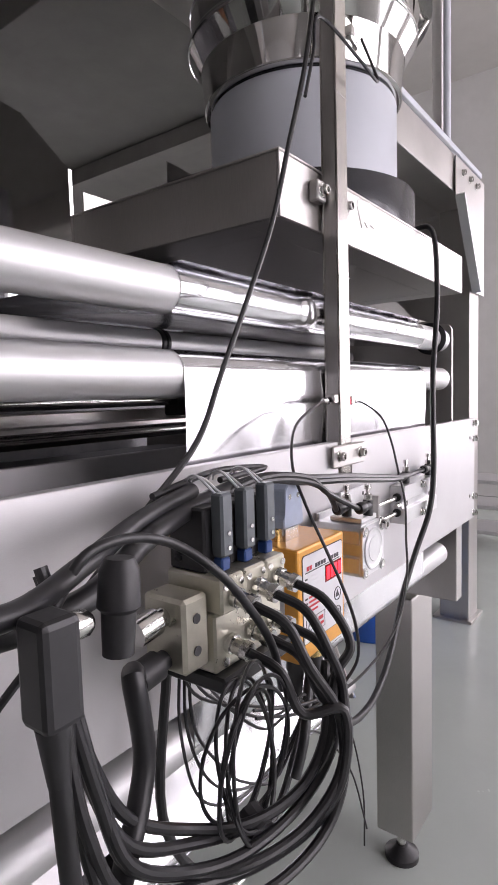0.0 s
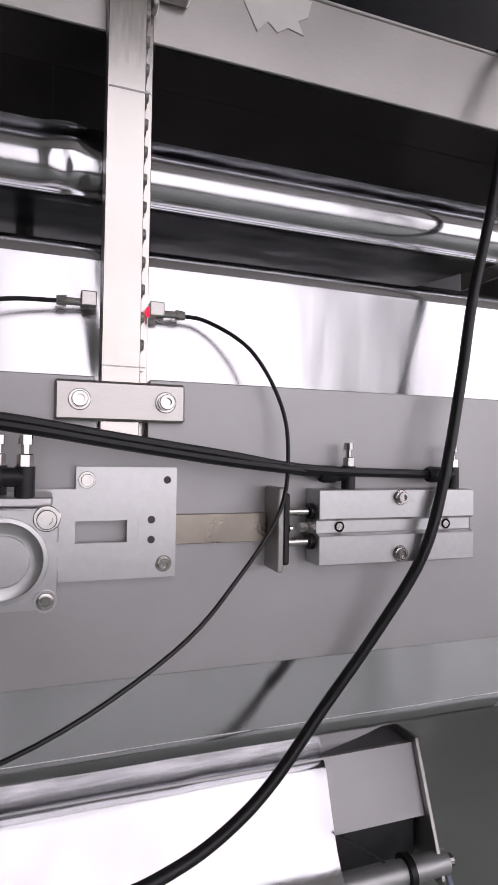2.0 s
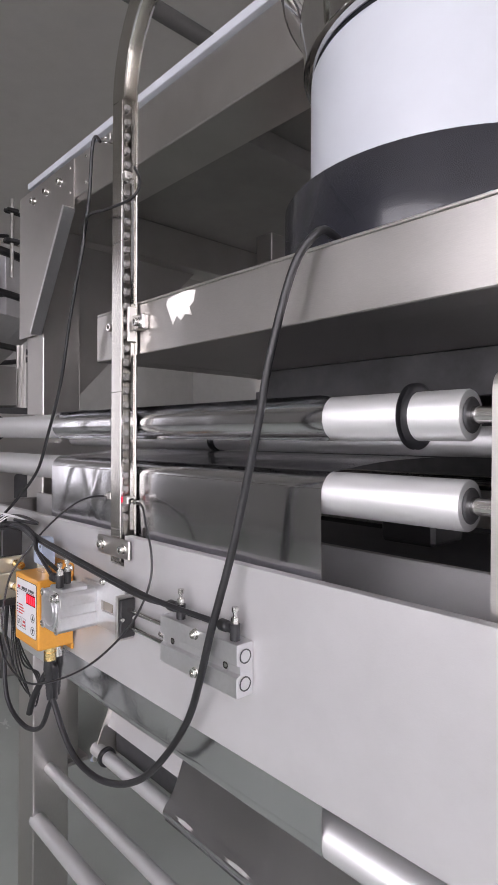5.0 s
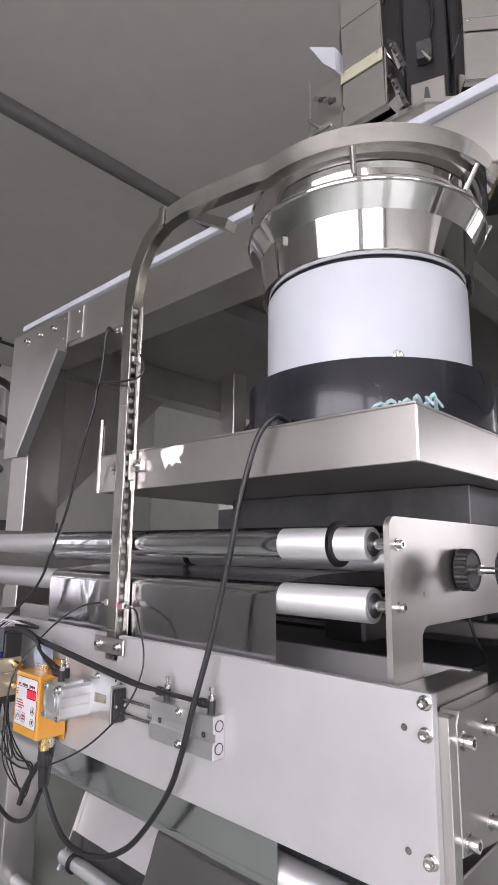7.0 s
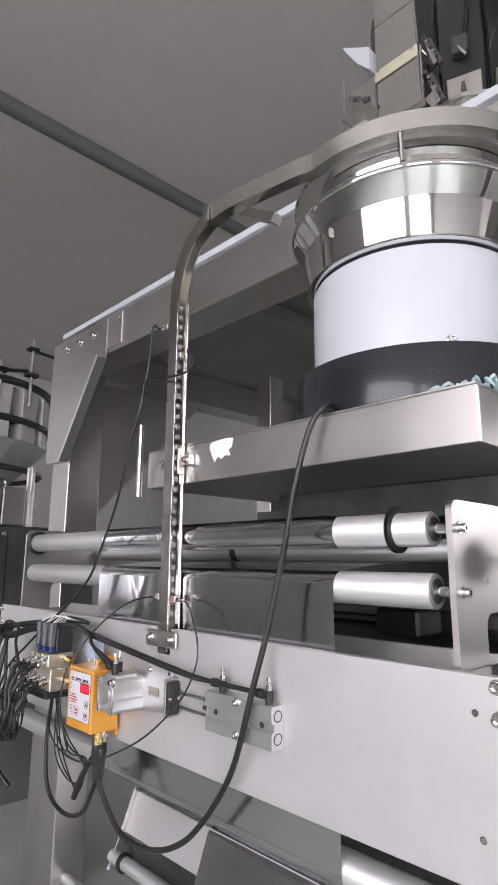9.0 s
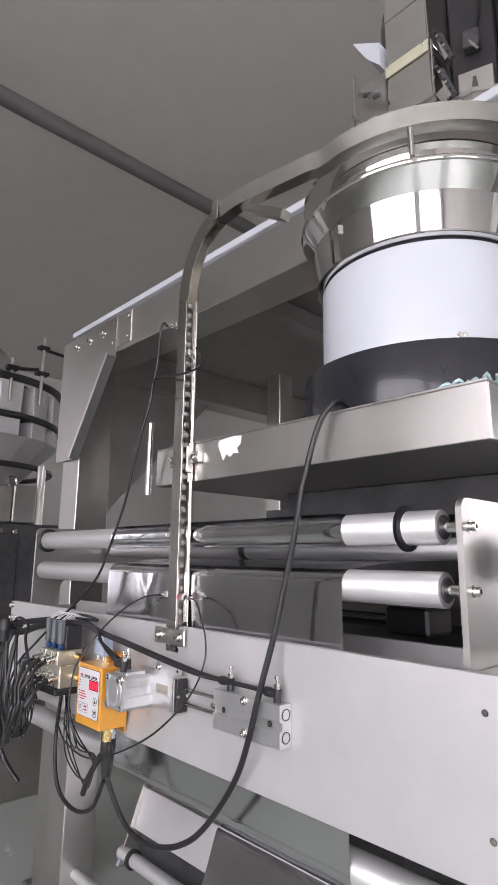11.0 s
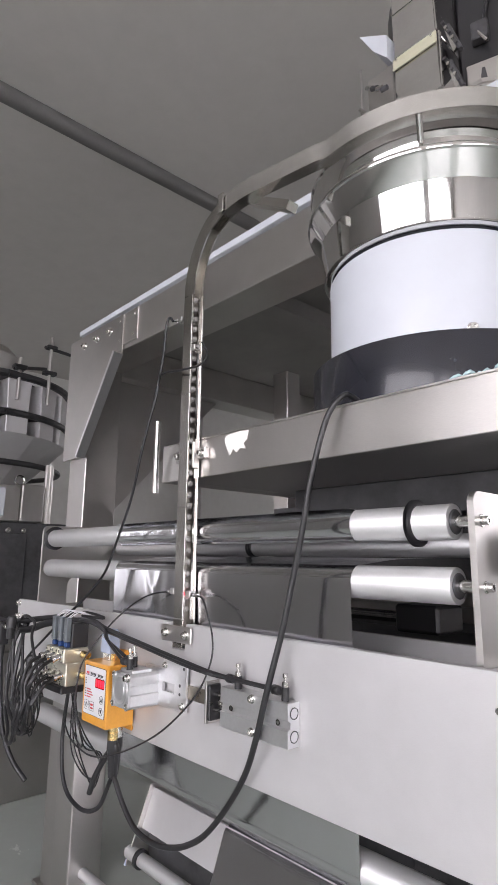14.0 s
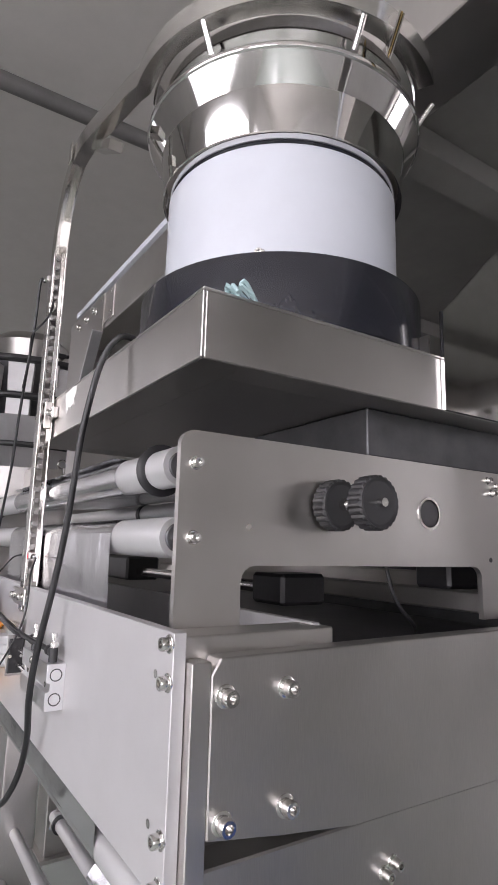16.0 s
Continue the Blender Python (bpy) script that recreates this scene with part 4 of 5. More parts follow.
    part("block", boxm(0.648, 0.672, 0.010, HY0 - 0.0003, 1.716, 1.744, 0.002), STEEL_DARK, c)
    bolt((0.660, 0.010, 1.730), (0, -1, 0), 0.0068, 0.008, c)
    return t


cap_track()


def sensor(p, d, label):
    """A small threaded fibre sensor head at p, its cable leaving along d."""
    t = thing("fibre_sensor", label, "sensor", "track sensors")
    p, d = Vector(p), Vector(d).normalized()
    part("bracket", boxm(p.x - 0.006, p.x + 0.006, p.y - 0.008, p.y + 0.006, p.z - 0.004, p.z + 0.008, 0.001), STEEL, t)
    part("barrel", lathe(p - d * 0.006, p + d * 0.024, [(0, 0.0025), (0.2, 0.0025), (0.2, 0.0055), (0.4, 0.0055), (0.4, 0.003), (0.75, 0.003), (0.75, 0.0045), (1, 0.0035)], 10), SHINY, t, smooth=False)
    return t


sensor((0.722, 0.006, 1.447), (1, 0, 0), "small threaded steel fibre sensor on the track")
sensor((0.669, 0.006, 1.450), (-1, 0, 0), "small threaded steel fibre sensor on the track")
sensor((0.670, 0.002, 2.035), (-1, -0.3, 0.3), "small threaded steel fibre sensor on the track")
sensor((0.723, 0.0, 1.955), (0.8, -0.2, -0.6), "small threaded steel fibre sensor on the track")
tagged(part("sensor_spot", rod((0.7142, 0.004, 1.447), (0.716, 0.004, 1.447), 0.0042, 12), LASER), "tiny glowing red sensor light on the track", "light")

# ---- tape on the shelf ----
def tape():
    out = [(0.795, 1.748), (0.80, 1.757), (0.842, 1.761), (0.866, 1.758), (0.862, 1.742), (0.852, 1.736), (0.858, 1.724), (0.842, 1.727), (0.832, 1.720), (0.822, 1.728), (0.812, 1.716)]
    tagged(part("tape", prism(out, HY0 - 0.0010, HY0 - 0.0002, "y"), TAPE), "torn piece of white tape on the shelf front", "tape")
    bm = bmesh.new()
    for k in range(16):
        pts = [(1.24 + 0.008 * k + 0.016 * math.sin(k * 2.1), 0.075 + 0.01 * math.cos(k * 1.7), 1.766), (1.255 + 0.007 * k, 0.07 + 0.006 * math.sin(k * 3.3), 1.774 + 0.005 * (k % 3)), (1.262 + 0.006 * k, 0.085 + 0.006 * (k % 3), 1.766)]
        add_tube(bm, pts, 0.0018 + 0.0006 * (k % 3), 6, 4)
    tagged(part("rag", bm, surface("pale teal cloth", (0.36, 0.50, 0.52), 0.8)), "crumpled pale teal rag on the shelf", "rag")


tape()

# ---- twin rod cylinder with its moving end plate ----
CX0, CX1, CZ0, CZ1 = 0.857, 1.016, 1.2407, 1.3044
CYF = -0.026
SLIDE = None


def flow_fitting(x, y, z, parent, turn=-1):
    part("elbow_stem", rod((x, y, z), (x, y, z + 0.020), 0.0062, 16), BLACK, parent, smooth=True)
    part("elbow_arm", lathe((x, y, z + 0.013), (x + turn * 0.028, y, z + 0.013), [(0, 0.0062), (0.45, 0.0062), (0.5, 0.0072), (0.9, 0.0075), (1, 0.0062)], 16), BLACK, parent, smooth=True)
    part("valve_nut", lathe((x, y, z + 0.020), (x, y, z + 0.028), [(0, 0.0052), (0.9, 0.0052), (1, 0.0042)], 6), SHINY, parent)
    part("adjuster", lathe((x, y, z + 0.028), (x, y, z + 0.040), [(0, 0.0026), (0.5, 0.0026), (0.5, 0.0044), (1, 0.0044)], 10), SHINY, parent)


def twin_cylinder():
    global SLIDE
    t = thing("twin_rod_cylinder", "aluminium twin rod air cylinder bolted to the front plate", "air cylinder")
    zm = (CZ0 + CZ1) / 2
    # body with a groove along its middle
    out = [(0.0, CZ0), (0.0, CZ1), (CYF, CZ1), (CYF, zm + 0.007), (CYF + 0.006, zm + 0.0055), (CYF + 0.006, zm - 0.0055), (CYF, zm - 0.007), (CYF, CZ0)]
    part("body", prism(out, CX0, CX1, "x", 0.0006), ALU, t)
    for z in (1.2977, 1.2485):
        bolt((0.936, CYF, z), (0, -1, 0), 0.0052, 0.0045, t)
    for x in (0.879, 0.989):
        part("hole", lathe((x, CYF + 0.0052, zm), (x, CYF + 0.0062, zm), [(0, 0.0046), (0, 0.003), (1, 0.0028)], 16), SHINY, t)
        part("hole_core", rod((x, CYF + 0.0055, zm), (x, CYF + 0.0066, zm), 0.0029, 12), DARK, t)
    for z in (zm + 0.0165, zm - 0.0165):
        part("end_bore", lathe((CX1, -0.013, z), (CX1 + 0.0012, -0.013, z), [(0, 0.0088), (1, 0.0088), (1, 0.0078), (0.3, 0.0076)], 22), DARK, t)
        part("end_disc", rod((CX1, -0.013, z), (CX1 + 0.0008, -0.013, z), 0.0072, 20), ALU, t)
        part("rod_gland", rod((CX0 - 0.004, -0.013, 1.2725 + (0.0128 if z > zm else -0.0128)), (CX0 + 0.001, -0.013, 1.2725 + (0.0128 if z > zm else -0.0128)), 0.0068, 16), BLACK, t)
    part("stop_screw", lathe((CX0 - 0.014, -0.016, zm), (CX0, -0.016, zm), [(0, 0.0045), (0.35, 0.0045), (0.35, 0.0028), (0.6, 0.0028), (0.6, 0.005), (1, 0.005)], 6), SHINY, t)
    flow_fitting(0.890, -0.015, CZ1, t)
    flow_fitting(1.000, -0.015, CZ1, t)
    # the moving plate with its rods and push bar
    SLIDE = part("end_plate", boxm(0.742, 0.7475, -0.030, 0.0, 1.238, 1.307, 0.001), STEEL_DARK, t, "steel end plate that slides on two rods")
    pad = part("damper_pad", boxm(0.748, 0.754, -0.0275, -0.002, 1.243, 1.302, 0.0015), BLACK, SLIDE, "black damper pad")
    for z in (1.2853, 1.2597):
        part("piston_rod", rod((0.748, -0.013, z), (0.862, -0.013, z), 0.0036, 14), SHINY, SLIDE, smooth=True)
    for y in (-0.025, -0.006):
        part("pad_screw", rod((0.754, y, 1.2725), (0.7565, y, 1.2725), 0.003, 10), SHINY, SLIDE)
    part("push_bar", boxm(0.640, 0.7415, -0.0055, -0.0015, 1.260, 1.284, 0.0004), BAR, SLIDE, "flat steel push bar")
    return t


twin_cylinder()


def compact_cylinder():
    t = thing("compact_cylinder", "square aluminium compact air cylinder on a slotted plate", "air cylinder")
    x0, x1, z0, z1 = 0.584, 0.649, 1.2335, 1.2975
    n = 0.006
    # body with grooves along its sides
    out = [(x0, z0 + n), (x0 + n, z0), (x1 - n, z0), (x1, z0 + n), (x1, 1.258), (x1 - 0.004, 1.259), (x1 - 0.004, 1.275), (x1, 1.276), (x1, z1 - n), (x1 - n, z1), (x0 + n, z1), (x0, z1 - n), (x0, 1.276), (x0 + 0.004, 1.275), (x0 + 0.004, 1.259), (x0, 1.258)]
    part("body", prism(out, -0.0745, -0.0085, "y", 0.0006), ALU, t)
    part("end_face", prism(rounded(x0 + 0.001, x1 - 0.001, z0 + 0.001, z1 - 0.001, 0.006), -0.078, -0.0747, "y"), ALU, t)
    c = ((x0 + x1) / 2, (z0 + z1) / 2)
    part("piston_cap", lathe((c[0], -0.0777, c[1]), (c[0], -0.080, c[1]), [(0, 0.027), (0.8, 0.0265), (0.9, 0.024), (0.5, 0.0225), (0.5, 0.016), (0.8, 0.0155), (0.8, 0.0)], 36), ALU, t, smooth=True)
    for dx, dz in ((-0.0253, 0.0258), (-0.0253, -0.0258), (0.0253, -0.0258)):
        bolt((c[0] + dx, -0.078, c[1] + dz), (0, -1, 0), 0.0052, 0.001, t, washer=False)
        part("corner_ring", lathe((c[0] + dx, -0.0777, c[1] + dz), (c[0] + dx, -0.0795, c[1] + dz), [(0, 0.0072), (1, 0.007), (1, 0.0056), (0, 0.0056)], 20, False), ALU, t)
    bolt((c[0] + 0.0253, -0.078, c[1] + 0.0258), (0, -1, 0), 0.0062, 0.007, t)
    # mounting plate with slot
    bm = bmesh.new()
    for a in ((0.60, 0.662, 1.236, 1.305), (0.662, 0.7385, 1.281, 1.322), (0.662, 0.7385, 1.236, 1.264), (0.709, 0.7385, 1.264, 1.281)):
        add_box(bm, a[0], a[1], -0.0108, -0.006, a[2], a[3])
    part("mount_plate", bm, ALU, t, "slotted aluminium mounting plate")
    part("slot_end", prism(rounded(0.7005, 0.7095, 1.264, 1.281, 0.004, 4, (0, 0, 0, 0)), -0.0100, -0.0065, "y"), ALU, t)
    for x, z in ((0.670, 1.312), (0.729, 1.2465)):
        bolt((x, -0.0108, z), (0, -1, 0), 0.0048, 0.004, t)
    for x, z in ((0.719, 1.2655), (0.719, 1.281), (0.731, 1.312)):
        part("hole", rod((x, -0.0104, z), (x, -0.0112, z), 0.003, 12), DARK, t)
    part("fitting_seat", boxm(0.60, 0.645, -0.070, -0.026, 1.2978, 1.304, 0.001), ALU, t)
    flow_fitting(0.610, -0.045, 1.3035, t)
    flow_fitting(0.628, -0.066, 1.3035, t)
    return t


compact_cylinder()


def controller():
    t = thing("feeder_controller", "orange feeder controller box with red digital display", "controller")
    x0, x1, z0, z1, yf, yb = 0.446, 0.549, 1.187, 1.309, -0.087, -0.0218
    part("case", boxm(x0, x1, yf, yb, z0, z1, 0.003, 2), ORANGE, t)
    part("flange", boxm(x0 + 0.008, x1 - 0.008, -0.0215, -0.0172, z1 - 0.004, z1 + 0.020, 0.002), ORANGE, t)
    part("flange", boxm(x0 + 0.008, x1 - 0.008, -0.0215, -0.0172, z0 - 0.014, z0 + 0.004, 0.002), ORANGE, t)
    for x in (x0 + 0.02, x1 - 0.014):
        bolt((x, -0.0215, z1 + 0.011), (0, -1, 0), 0.005, 0.005, t)
        part("standoff", rod((x, -0.0175, z1 + 0.011), (x, -0.0168, z1 + 0.011), 0.006, 12), BRASS, t)
        part("standoff", rod((x, -0.0175, z0 - 0.008), (x, -0.0168, z0 - 0.008), 0.006, 12), BRASS, t)
    # face
    fx0, fx1, fz0, fz1 = x0 + 0.008, x1 - 0.006, z0 + 0.018, z1 - 0.008
    part("face_border", prism(rounded(fx0, fx1, fz0, fz1, 0.004), yf - 0.0005, yf + 0.001, "y"), INK, t)
    face = part("face_label", prism(rounded(fx0 + 0.001, fx1 - 0.001, fz0 + 0.001, fz1 - 0.001, 0.0035), yf - 0.001, yf - 0.0004, "y"), LABEL, t, "silver grey face label")
    yo = yf - 0.0014
    def flat(name, pts, mat, label=""):
        return part(name, prism(pts, yo, yf - 0.0009, "y"), mat, face, label)
    def bar(a0, a1, b0, b1, mat, name="print_bar"):
        return flat(name, [(a0, b0), (a1, b0), (a1, b1), (a0, b1)], mat)
    bar(0.501, 0.539, 1.261, 1.280, LED_DIM, "display_window")
    for k in range(4):
        u = 0.5045 + 0.0088 * k
        part("display_digit", boxm(u, u + 0.0062, yo - 0.0004, yo, 1.2635, 1.2775), LED_RED, face, "glowing red digit block")
    for k in range(12):
        if k % 5 != 2:
            bar(0.462 + 0.006 * k, 0.4665 + 0.006 * k, 1.2835, 1.288, INK if k > 2 else RED_INK)
    bar(0.459, 0.535, 1.2812, 1.2822, INK)
    for k, z in enumerate((1.274, 1.269, 1.264, 1.253, 1.248, 1.243, 1.238)):
        bar(0.458, 0.463, z, z + 0.0018, INK if k < 6 else RED_INK)
        bar(0.466, 0.484 + 0.004 * (k % 3), z, z + 0.0022, LABEL if k < 3 else RED_INK)
    for z, up in ((1.2405, 1), (1.2185, -1)):
        cx = 0.529
        part("button_ring", lathe((cx, yo + 0.0006, z), (cx, yo - 0.0002, z), [(0, 0.0078), (1, 0.0078), (1, 0.0070), (0, 0.0070)], 28, False), INK, face)
        flat("arrow", [(cx - 0.0045, z - 0.0035 * up), (cx + 0.0045, z - 0.0035 * up), (cx, z + 0.0045 * up)], INK)
    for a in (0.459, 0.481):
        for b0, b1, c0, c1 in ((a, a + 0.018, 1.2135, 1.2140), (a, a + 0.018, 1.2310, 1.2315), (a, a + 0.0005, 1.2135, 1.2315), (a + 0.0175, a + 0.018, 1.2135, 1.2315)):
            bar(b0, b1, c0, c1, INK)
    part("button_ring", lathe((0.468, yo + 0.0006, 1.2222), (0.468, yo - 0.0002, 1.2222), [(0, 0.0045), (1, 0.0045), (1, 0.0039), (0, 0.0039)], 20, False), INK, face)
    bar(0.4677, 0.4683, 1.2225, 1.228, INK)
    bar(0.485, 0.495, 1.2235, 1.2275, RED_INK)
    bar(0.484, 0.496, 1.2175, 1.2205, RED_INK)
    part("side_sticker", boxm(x0 - 0.0006, x0 + 0.0004, -0.070, -0.045, 1.225, 1.29), LABEL, t, "pale sticker with a printed code")
    t.location = (0.003, 0.017, -0.009)
    # plug on top
    p = thing("serial_plug", "blue grey plug screwed on top of the controller", "connector")
    part("shell", prism([(0.476, 1.318), (0.516, 1.318), (0.516, 1.328), (0.512, 1.334), (0.512, 1.360), (0.506, 1.367), (0.486, 1.367), (0.480, 1.360), (0.480, 1.334), (0.476, 1.328)], -0.060, -0.036, "y", 0.0015), BLUEGREY, p)
    part("socket", boxm(0.482, 0.510, -0.057, -0.039, 1.3022, 1.3178, 0.001), SHINY, p)
    for x in (0.480, 0.512):
        part("jack_screw", rod((x, -0.048, 1.3022), (x, -0.048, 1.317), 0.0032, 8), BRASS, p)
    for x, z in ((0.488, 1.352), (0.505, 1.352)):
        part("screw", rod((x, -0.0605, z), (x, -0.059, z), 0.003, 12), SHINY, p)
    p.location = (-0.009, 0.017, -0.003)
    # round connectors below
    for x, y in ((0.528, -0.066), (0.516, -0.048)):
        g = thing("cable_plug", "round black cable plug with ribbed sleeve under the controller", "connector", "controller plugs")
        part("nut", lathe((x, y, 1.1925), (x, y, 1.166), [(0, 0.0095), (0.45, 0.0095), (0.45, 0.0108), (1, 0.0108)], 20), BRASS if y < -0.05 else SHINY, g, smooth=True)
        g.location = (0.003, 0.027, -0.014)
        prof = [(0, 0.0105), (0.25, 0.0115), (0.3, 0.0098)]
        for k in range(7):
            prof += [(0.35 + 0.09 * k, 0.0098 - 0.0005 * k), (0.39 + 0.09 * k, 0.0086 - 0.0005 * k)]
        prof += [(1, 0.0055)]
        part("sleeve", lathe((x, y, 1.166), (x, y, 1.095), prof, 18), BLACK, g, smooth=True)
    return t


controller()


def valve_island():
    t = thing("valve_manifold", "pneumatic valve manifold with three black solenoid valves", "valve")
    x0, x1 = 0.298, 0.394
    part("manifold", boxm(x0, x1, -0.085, -0.03, 1.236, 1.285, 0.002), CREAM, t)
    part("base_bar", boxm(x0 - 0.002, x1 + 0.002, -0.095, -0.025, 1.222, 1.2355, 0.002), BLACK, t)
    part("mount", boxm(x0 + 0.01, x1 - 0.01, -0.0295, 0.0, 1.245, 1.275, 0.001), STEEL, t)
    part("end_block", boxm(0.268, x0 - 0.0005, -0.08, -0.035, 1.245, 1.305, 0.003), CREAM, t)
    for z in (1.262, 1.288):
        part("port_hole", rod((0.282, -0.081, z), (0.282, -0.0795, z), 0.004, 14), DARK, t)
    for k in range(3):
        u = x0 + 0.0015 + 0.0312 * k
        b = part("valve_body", boxm(u, u + 0.0302, -0.092, -0.032, 1.2855, 1.316, 0.002), CREAM, t, "nickel valve body with push-in ports")
        for z in (1.309,):
            for dx in (0.005, 0.025):
                part("screw", rod((u + dx, -0.0935, z), (u + dx, -0.0915, z), 0.003, 12), SHINY, b)
        s = part("solenoid", boxm(u + 0.002, u + 0.0285, -0.074, -0.034, 1.3165, 1.370, 0.002), BLACK, t, "black solenoid with grey cap")
        part("cap", boxm(u + 0.0095, u + 0.0245, -0.087, -0.0742, 1.3295, 1.382, 0.002), surface("grey green plastic", (0.10, 0.115, 0.125), 0.42) if k == 0 else bpy.data.materials["grey green plastic"], s)
        part("knob", boxm(u + 0.011, u + 0.0225, -0.0845, -0.0743, 1.3175, 1.3285, 0.0015), NAVY, s, "small dark blue knob")
        for z in (1.337, 1.349):
            part("screw", rod((u + 0.017, -0.0885, z), (u + 0.017, -0.0868, z), 0.0020, 8), SHINY, s)
        part("wire", tube([(u + 0.012, -0.080, 1.380), (u + 0.013, -0.06, 1.394), (u + 0.018, -0.045, 1.392), (u + 0.03, -0.03, 1.384)], 0.0012, 6), LABEL, s, "thin white wire")
        part("wire", tube([(u + 0.019, -0.080, 1.380), (u + 0.02, -0.058, 1.392), (u + 0.024, -0.043, 1.390), (u + 0.036, -0.03, 1.383)], 0.0012, 6), LABEL, s, "thin white wire")
        for z, yy in ((1.298, -0.0925), (1.258, -0.0855)):
            part("push_fitting", lathe((u + 0.016, yy, z), (u + 0.016, yy - 0.021, z - 0.004), [(0, 0.0085), (0.25, 0.0085), (0.25, 0.0068), (0.7, 0.0068), (0.7, 0.0082), (1, 0.0078)], 14), SHINY, t, "bright push-in hose fitting", smooth=False)
    part("plug_screw", rod((x0 + 0.012, -0.0865, 1.243), (x0 + 0.012, -0.0845, 1.243), 0.004, 12), SHINY, t)
    part("plug_screw", rod((x0 - 0.0015, -0.06, 1.26), (x0, -0.06, 1.26), 0.005, 12), SHINY, t)
    for z in (1.303, 1.258):
        part("silencer", lathe((x1, -0.05, z), (x1 + 0.032, -0.05, z), [(0, 0.0065), (0.25, 0.0065), (0.25, 0.0075), (1, 0.007)], 14), BRASS, t, "brass silencer", smooth=True)
        part("silencer_nut", rod((x1, -0.05, z), (x1 + 0.006, -0.05, z), 0.0085, 6), SHINY, t)
    # left elbow couplings
    for z, r in ((1.29, 0.011), (1.255, 0.012)):
        part("elbow_coupling", lathe((0.268, -0.058, z), (0.238, -0.058, z - 0.004), [(0, 0.008), (0.3, 0.008), (0.3, r), (1, r)], 16), BLACK if z < 1.28 else SHINY, t, smooth=True)
    return t


valve_island()


def knobs():
    t = thing("adjusting_knob", "black ribbed double adjusting knob on a threaded rod", "knob")
    y, z = 0.254, 1.533
    part("sleeve", lathe((1.2915, y, z), (1.299, y, z), [(0, 0.010), (1, 0.010)], 20), WHITE, t, "white plastic sleeve", smooth=True)
    part("black_band", rod((1.299, y, z), (1.3015, y, z), 0.0102, 20), BLACK, t)
    part("thread", rod((1.30, y, z), (1.40, y, z), 0.0055, 14), SHINY, t, smooth=True)
    part("nut", rod((1.329, y, z), (1.338, y, z), 0.0095, 6), SHINY, t)
    for a, b, r in ((1.302, 1.325, 0.034), (1.368, 1.392, 0.034)):
        bm = bmesh.new()
        seg = 72
        rings = []
        for s, k in ((0, 0.86), (0.1, 1.0), (0.9, 1.0), (1.0, 0.9), (0.93, 0.78), (0.93, 0.0)):
            ring = []
            for i in range(seg):
                an = 2 * math.pi * i / seg
                rr = r * k * (1 - (0.05 if (i % 3 == 0 and k == 1.0) else 0.0))
                ring.append(bm.verts.new((a + (b - a) * s, y + rr * math.cos(an), z + rr * math.sin(an))))
            rings.append(ring)
        for p, q in zip(rings, rings[1:]):
            for i in range(seg):
                bm.faces.new((p[i], p[(i + 1) % seg], q[(i + 1) % seg], q[i]))
        bm.faces.new(rings[0])
        part("grip", bm, BLACK, t, "black ribbed hand grip")
    return t


knobs()


# ---- cables and hoses ----
def cable(name, points, r, label, mat=None, step=6, seg=10, category="cable"):
    return tagged(part(name, tube(points, r, seg, step), mat or RUBBER, smooth=True), label, category)


cable("feeder_cable", [(1.09, 0.085, 1.772), (1.100, 0.045, 1.779)] + [(1.100, 0.016, 1.777), (1.080, -0.002, 1.739), (1.056, -0.014, 1.643), (1.041, -0.016, 1.572), (1.019, -0.018, 1.485), (1.002, -0.024, 1.408), (0.977, -0.033, 1.315), (0.955, -0.033, 1.247), (0.917, -0.022, 1.181), (0.868, -0.017, 1.118), (0.822, -0.021, 1.067), (0.785, -0.026, 1.040), (0.744, -0.031, 1.022), (0.692, -0.036, 1.012), (0.633, -0.039, 1.017), (0.589, -0.040, 1.043)] + [(0.5435, -0.039, 1.085)], 0.0050, "thick black cable hanging from the bowl feeder to the controller", seg=14)
cable("sensor_cable", [(0.738, 0.006, 1.447), (0.765, 0.002, 1.443), (0.798, -0.012, 1.42), (0.822, -0.018, 1.38), (0.828, -0.025, 1.34), (0.815, -0.042, 1.29), (0.773, -0.060, 1.24), (0.723, -0.080, 1.20), (0.638, -0.098, 1.16), (0.544, -0.095, 1.136), (0.44, -0.085, 1.14), (0.37, -0.07, 1.16)], 0.0017, "thin black sensor cable looping below the plate", seg=8)
cable("sensor_cable", [(0.651, 0.006, 1.450), (0.602, -0.005, 1.443), (0.543, -0.012, 1.42), (0.499, -0.035, 1.38), (0.482, -0.062, 1.34), (0.475, -0.088, 1.30), (0.484, -0.102, 1.26), (0.496, -0.110, 1.22), (0.513, -0.106, 1.18), (0.515, -0.098, 1.155), (0.49, -0.088, 1.138), (0.44, -0.075, 1.142), (0.38, -0.06, 1.16)], 0.0018, "thin black sensor cable looping round the controller", seg=8)
cable("sensor_cable", [(0.640, -0.004, 2.042), (0.630, -0.008, 2.052), (0.622, -0.010, 2.03), (0.612, -0.010, 1.95), (0.583, -0.012, 1.85), (0.544, -0.012, 1.75), (0.507, -0.010, 1.65), (0.45, -0.010, 1.55), (0.405, -0.012, 1.48), (0.347, -0.03, 1.42), (0.27, -0.04, 1.37), (0.18, -0.05, 1.31), (0.09, -0.06, 1.24), (0.04, -0.07, 1.12)], 0.0030, "black sensor cable running down from the upper track", seg=8)
